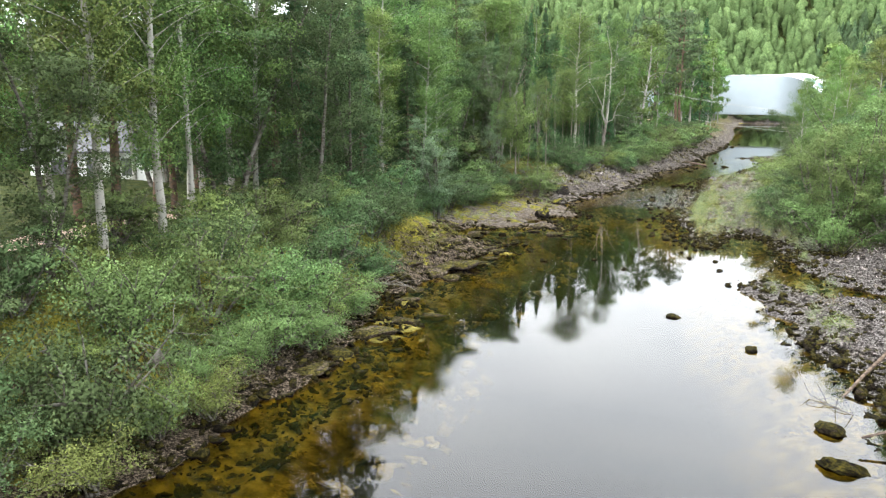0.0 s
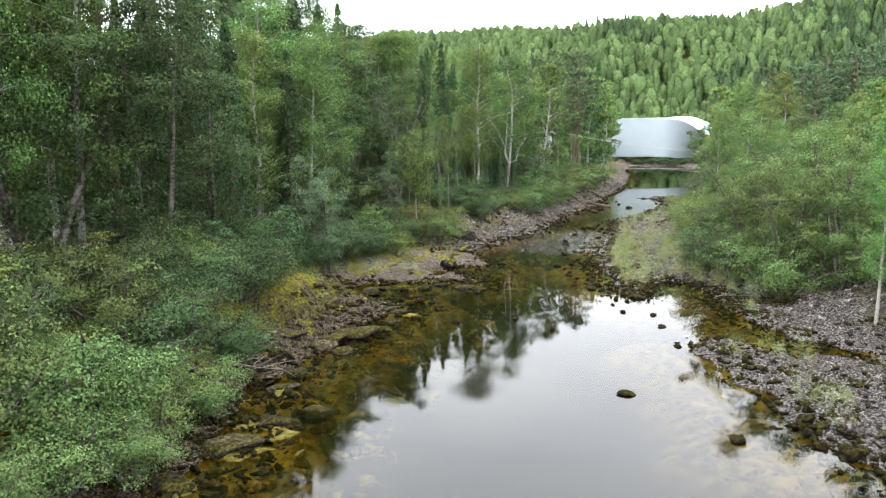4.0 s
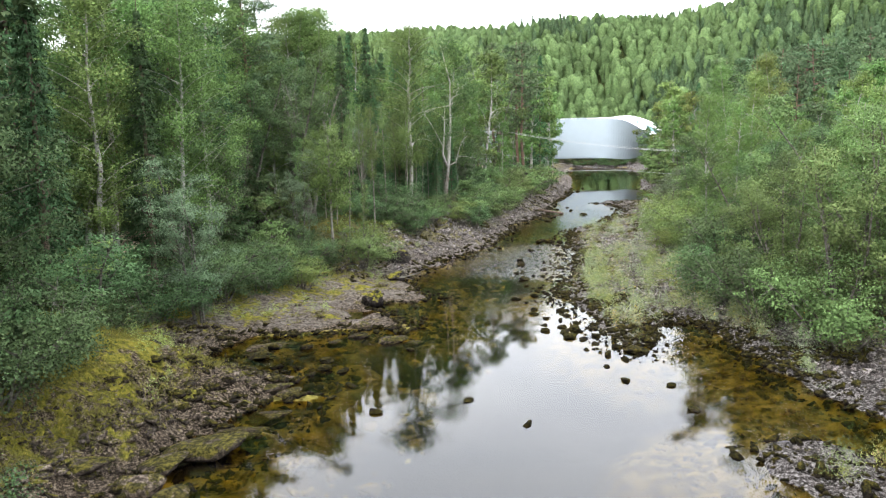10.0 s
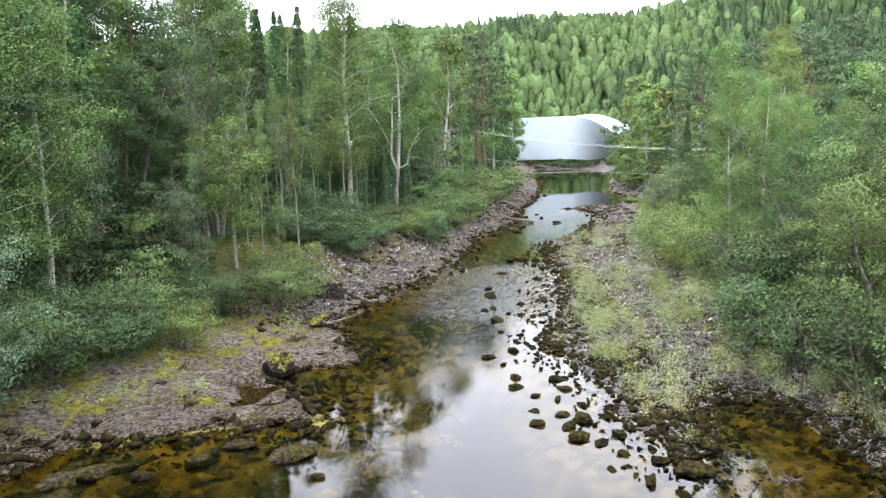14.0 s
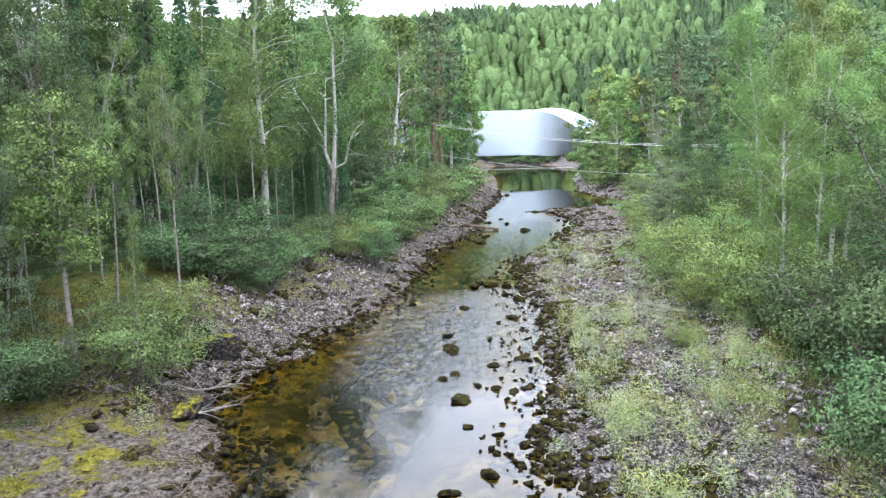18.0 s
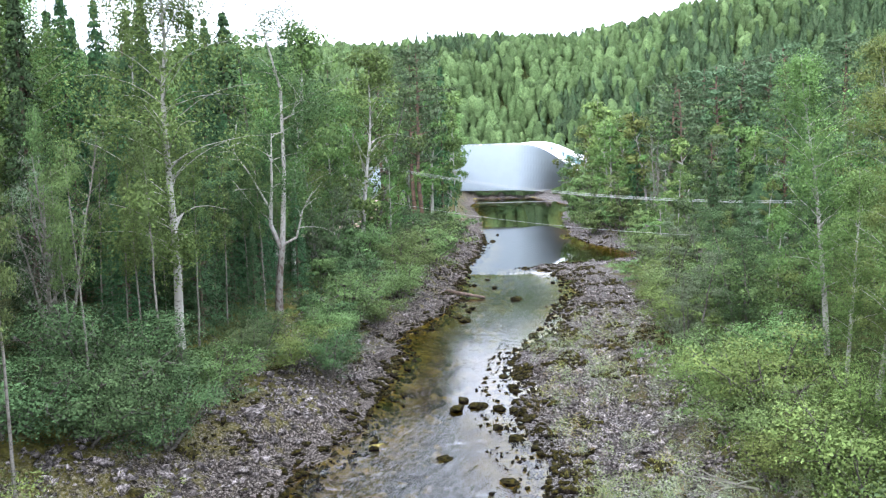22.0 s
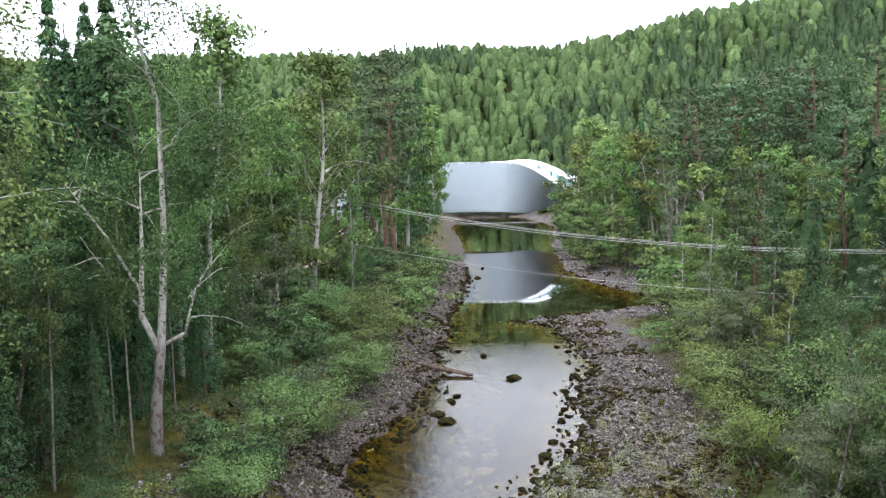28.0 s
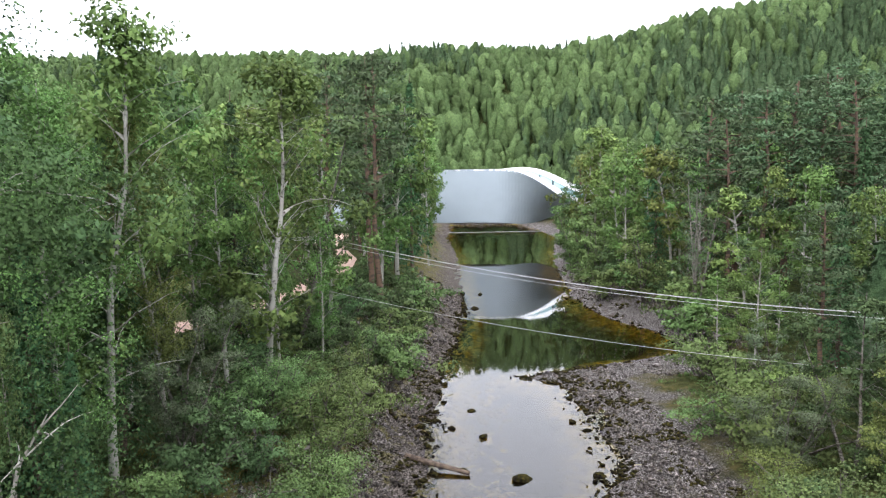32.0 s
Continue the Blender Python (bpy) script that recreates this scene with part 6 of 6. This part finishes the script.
tagged(mesh_ob("wet_stones", mesh_np("wet_stones", *joined(small)), MOSSY_STONE), "small dark stones breaking the water's surface by the bar", "stones", kind="stuff")
sub = strewn(-13, 8, 10, 120, 2600, 0.15, 0.8, -4.5, -0.35, -1, 0.4) + strewn(3, 12, 24, 56, 700, 0.15, 0.5, -2.5, -0.2, 1, 0.4)
zz = height(np.array([q[0] for q in sub]), np.array([q[1] for q in sub]))
bedp = []
for i, ((x, y, d, slab, s), z) in enumerate(zip(sub, zz)):
    v, f = (SHAPES + SLABS)[len(SHAPES) + i % len(SLABS) if slab else i % len(SHAPES)]
    a = np.array(Matrix.LocRotScale((x, y, min(z + 0.05 * d, -0.03 - 0.28 * d)), Euler((0.1, 0.1, i)), (d, d, d)))
    bedp.append((v @ a[:3, :3].T + a[:3, 3], f))
tagged(mesh_ob("bed_stones", mesh_np("bed_stones", *joined(bedp)), BED_STONE), "amber-brown stones lying under the shallow water", "stones", kind="stuff")

# ---------------------------------------------------------------- grass, herbs and ferns


def tufts(places, blades_each, h, mat, name, text, cat, wide=0.09, seed=3, loose=0.42):
    rng = np.random.default_rng(seed)
    p = np.repeat(np.array([q[:2] for q in places]), blades_each, 0)
    n = len(p)
    z = np.repeat(height(np.array([q[0] for q in places]), np.array([q[1] for q in places])), blades_each)
    hh = h * rng.uniform(0.45, 1.2, n) * np.repeat(rng.uniform(0.6, 1.3, len(places)), blades_each)
    c = np.stack([p[:, 0] + rng.normal(size=n) * h * loose, p[:, 1] + rng.normal(size=n) * h * loose, z + 0.38 * hh], -1)
    along = rng.normal(size=(n, 3)) * (0.55, 0.55, 0.12) + (0, 0, 0.8)
    along /= np.linalg.norm(along, axis=1, keepdims=True)
    b = np.cross(along, rng.normal(size=(n, 3)))
    b /= np.linalg.norm(b, axis=1, keepdims=True)
    s = (0.5 * hh)[:, None]
    v = np.stack([c - along * s, c + b * s * wide * 2, c + along * s, c - b * s * wide * 2], 1).reshape(-1, 3)
    tone = np.repeat(np.repeat(rng.uniform(0.7, 1.25, len(places)), blades_each), 4)
    return tagged(mesh_ob(name, toned(mesh_np(name, v, np.arange(4 * n).reshape(-1, 4)), tone), mat), text, cat, kind="stuff")


def patchy(places, seed, cut, scale=0.45):
    return [q for q in places if vnoise(q[0] * scale, q[1] * scale, seed) > cut]


tufts(patchy(strewn(-17, -2, 14, 100, 4200, 1, 1, 1.6, 9.0, -1), 31, -0.05, 0.8), 20, 0.12, GRASS_LEAF, "bank_grass", "yellow-green grass and moss on the bank above the stones", "grass", 0.08, 3, 1.2)


def herb_clumps(places, seed, mat, name, text, rmin=0.16, rmax=0.55, leaves=70, half=0.036, wide=0.26):
    """Low leafy plants, each a loose dome of upright small leaves on thin stalks."""
    rng = np.random.default_rng(seed)
    p = np.array([q[:2] for q in places])
    m = len(p)
    z = height(p[:, 0], p[:, 1])
    r = rmin * (rmax / rmin) ** rng.uniform(0, 1, m)
    k = np.repeat(np.arange(m), np.maximum(12, (leaves * (r / rmax) ** 1.5)).astype(int))
    n = len(k)
    off = rng.normal(size=(n, 2)) * 0.42
    far_ = np.clip(np.hypot(*off.T), 0, 1.4)
    top = (0.1 + r[k]) * rng.uniform(0.8, 1.9, m)[k] * np.clip(1.15 - 0.55 * far_**2, 0.15, 2)
    c = np.stack([p[k, 0] + off[:, 0] * r[k], p[k, 1] + off[:, 1] * r[k], z[k] + top * rng.uniform(0.05, 1.0, n) ** 0.6], -1)
    along = np.stack([off[:, 0] * 0.9, off[:, 1] * 0.9, np.full(n, 0.9)], -1)
    face = np.stack([off[:, 0], off[:, 1], np.full(n, 0.9)], -1)
    me = mesh_np(name, *blades(rng, c, half, wide, along, 0.7, 0.0, face))
    toned(me, np.repeat(rng.uniform(0.7, 1.3, m)[k] * rng.uniform(0.8, 1.2, n), 3))
    return tagged(mesh_ob(name, me, mat), text, "herbs", kind="stuff")


BAR = [q for q in strewn(1, 12, 24, 70, 2600, 1, 1, 0.5, 6.5, 1) if q[1] > 46 or (q[0] < 8.6 and vnoise(q[0], q[1], 61) > 0.05)]
THIN = strewn(1, 12, 68, 92, 260, 1, 1, 0.7, 6.0, 1)
herb_clumps(patchy(BAR, 33, 0.0, 1.2)[:400] + THIN[:70], 51, HERB_LEAF, "bar_herbs", "pale green herbs growing between the stones of the bar", leaves=230)
herb_clumps(patchy(BAR, 37, 0.15, 1.0)[:210] + THIN[70:130], 52, PALE_HERB, "grey_green_herbs", "soft grey-green herbs on the stony bar", leaves=300, half=0.034, wide=0.2)
herb_clumps(patchy(BAR, 41, 0.15, 0.9)[:220] + THIN[130:190], 53, LIME_HERB, "yellow_green_herbs", "yellow-green leafy herbs on the stony bar", leaves=210)
herb_clumps(patchy(BAR, 43, 0.3, 1.1)[:200] + THIN[190:], 54, RUST_HERB, "withered_herbs", "withered reddish-brown herbs on the stony bar", 0.1, 0.3, 70, 0.035)
herb_clumps([q for q in BAR if 50 < q[1] < 57][:26], 55, FLOWER, "yellow_flowers", "small yellow flowers among the herbs of the bar", 0.16, 0.26, 14, 0.03, 0.6)
tufts(patchy(BAR, 33, 0.1, 1.5)[:450], 16, 0.16, HERB_LEAF, "bar_grass", "thin pale grass between the stones of the bar", "grass", 0.03, 3, 0.9)
herb_clumps(patchy(strewn(-16, -6, 22, 70, 900, 1, 1, 2.0, 6.0, -1), 45, 0.0, 0.6), 56, LIME_HERB, "bank_herbs", "yellow-green moss and herbs on the west bank", 0.12, 0.36, 90, 0.036)
tufts(patchy(strewn(-14, -8.5, 20, 47, 2000, 1, 1, 2.0, 4.8, -1), 35, -0.4, 0.7), 24, 0.12, GRASS_LEAF, "bank_grass", "golden yellow-green grass on the bank above the rocks", "grass", 0.08, 9, 1.3)
tufts(strewn(-30, 4, 10, 140, 2400, 1, 1, 4.5, 14.0, -1), 14, 0.3, ALDER_LEAF, "undergrowth", "dark green ferns and herbs on the forest floor", "undergrowth", 0.08)
tufts(strewn(6, 30, 20, 140, 1300, 1, 1, 5.5, 14.0, 1), 16, 0.3, WILLOW_LEAF, "undergrowth", "green herbs on the forest floor", "undergrowth", 0.08)

# ---------------------------------------------------------------- drift logs and the path through the wood


def log(points, radii, mat, text):
    return tagged(mesh_ob("drift_log", mesh_np("drift_log", *tube(points, radii, 8)), mat, smooth=True), text, "log")


log([(7.3, 26.0, -0.05), (8.0, 26.9, 0.45), (8.9, 28.1, 0.95)], (0.04, 0.05, 0.06), SPRUCE_BARK, "dark drift log leaning from the stones into the water")
log([(0.9, 102.5, 0.42), (2.3, 101.7, 0.26), (3.8, 100.9, 0.10)], (0.14, 0.13, 0.09), SPRUCE_BARK, "dark wet log lying across the stony bank")
log([(7.2, 22.6, 0.3), (8.0, 23.0, 0.45), (9.2, 22.8, 0.6)], (0.03, 0.04, 0.045), SPRUCE_BARK, "dark bare branch lying on the shore stones")


def brush(x, y, reach, turn, seed, text):
    """A dead branch with bare side twigs, lying where the flood left it."""
    rng = np.random.default_rng(seed)
    z = z_at(x, y) + 0.12
    d = np.array([math.cos(turn), math.sin(turn), 0.16])
    main = limb_path(rng, (x, y, z), d, reach, 7, 0.4, 0.0)
    pieces = [tube(main, np.linspace(0.045, 0.012, 7), 5)]
    for i in range(9):
        b = main[1 + i % 6]
        s = rng.normal(size=3) * (0.8, 0.8, 0.35) + d + (0, 0, 0.25)
        twig = limb_path(rng, b, s / np.linalg.norm(s), reach * rng.uniform(0.25, 0.55), 4, 0.5, 0.2)
        pieces.append(tube(twig, np.linspace(0.018, 0.005, 4), 4))
    return tagged(mesh_ob("dead_branch", mesh_np("dead_branch", *grown(pieces)), DEAD_WOOD), text, "branch", "dead branches on the banks")


brush(-8.3, 62.6, 2.4, -0.7, 1, "bare grey branch washed up on the stones")
brush(-7.6, 60.6, 1.8, -0.3, 2, "bare grey branch washed up on the stones")
brush(8.6, 69.6, 2.2, 3.6, 3, "tangle of bare grey branches beneath the bushes")
brush(8.2, 68.8, 1.9, 3.0, 4, "tangle of bare grey branches beneath the bushes")
brush(-3.6, 84.0, 2.2, -0.4, 5, "bare branch lying on the stony bank")
brush(-4.6, 81.0, 2.6, 0.4, 6, "bare branch lying on the stony bank")
brush(-1.2, 93.8, 2.0, -0.2, 7, "bare branch lying on the stony bank")
brush(-10.6, 31.8, 3.0, -0.3, 8, "pale dead branch lying over the bank")
brush(7.6, 24.6, 1.6, 2.4, 9, "dark twigs caught among the shore stones")
brush(10.4, 56.6, 1.8, 3.3, 10, "bare grey branch at the foot of the willows")


def path_strip(points, width):
    v, f = [], []
    k = np.linspace(0, len(points) - 1, 60)
    px, py = (np.interp(k, range(len(points)), [p[c] for p in points]) for c in (0, 1))
    dx, dy = np.gradient(px), np.gradient(py)
    n = np.hypot(dx, dy)
    rows = []
    for o in np.linspace(-0.5, 0.5, 5):
        x, y = px - dy / n * o * width, py + dx / n * o * width
        rows.append(np.stack([x, y, height(x, y) + 0.09 - 0.12 * abs(o)], -1))
    g = np.stack(rows, 1)
    i, j = np.meshgrid(np.arange(59), np.arange(4), indexing="ij")
    f = np.stack([i * 5 + j, (i + 1) * 5 + j, (i + 1) * 5 + j + 1, i * 5 + j + 1], -1).reshape(-1, 4)
    return tagged(mesh_ob("footpath", mesh_np("footpath", g.reshape(-1, 3), f), GRAVEL, smooth=True), "pinkish gravel footpath through the wood", "path", kind="structure")


path_strip([(-21.4, 10), (-21.2, 26.4), (-20.6, 32), (-21.6, 38), (-24, 46), (-24, 60), (-22, 80)], 2.0)
path_strip([(-14, 118), (-11.4, 122.7), (-7.3, 136.1), (-5.4, 148.7), (-5.4, 160), (-8.2, 175), (-9, 200)], 2.6)


# ---------------------------------------------------------------- a white house, glimpsed through the wood
house = tagged(new("house"), "small white timber house with a dark roof behind the trees", "house")
house.matrix_world = pose(-38, 46, z_at(-38, 46), 0, 0, 35)
for x0, x1, y0, y1 in ((-4, 4, -3, -2.85), (-4, 4, 2.85, 3), (-4, -3.85, -2.85, 2.85), (3.85, 4, -2.85, 2.85)):
    part("wall", box_bm(x0, x1, y0, y1, -0.3, 2.7), HOUSE_WHITE, house)
for side in (-1, 1):
    bm = bmesh.new()
    pts = [(-4.4, side * 3.5, 2.5), (4.4, side * 3.5, 2.5), (4.4, 0, 4.4), (-4.4, 0, 4.4)]
    low = [bm.verts.new(p) for p in pts]
    top = [bm.verts.new((x, y, z + 0.14)) for x, y, z in pts]
    bm.faces.new(low), bm.faces.new(top)
    for k in range(4):
        bm.faces.new([low[k], low[(k + 1) % 4], top[(k + 1) % 4], top[k]])
    bmesh.ops.recalc_face_normals(bm, faces=bm.faces[:])
    part("roof", bm, HOUSE_ROOF, house)
for x in (-3.92, 3.92):
    bm = bmesh.new()
    vs = [[bm.verts.new((x + d, y, z)) for y, z in ((-2.85, 2.7), (2.85, 2.7), (0, 4.3))] for d in (-0.06, 0.06)]
    bm.faces.new(vs[0]), bm.faces.new(vs[1])
    for k in range(3):
        bm.faces.new([vs[0][k], vs[0][(k + 1) % 3], vs[1][(k + 1) % 3], vs[1][k]])
    bmesh.ops.recalc_face_normals(bm, faces=bm.faces[:])
    part("gable", bm, HOUSE_WHITE, house)
for x in (-2.2, 0.0, 2.2):
    win = part("window", box_bm(x - 0.5, x + 0.5, -3.06, -3.0, 0.9, 2.1), HOUSE_ROOF, house, "dark window")
    part("window_frame", box_bm(x - 0.58, x + 0.58, -3.04, -3.002, 0.82, 2.18), HOUSE_WHITE, win)
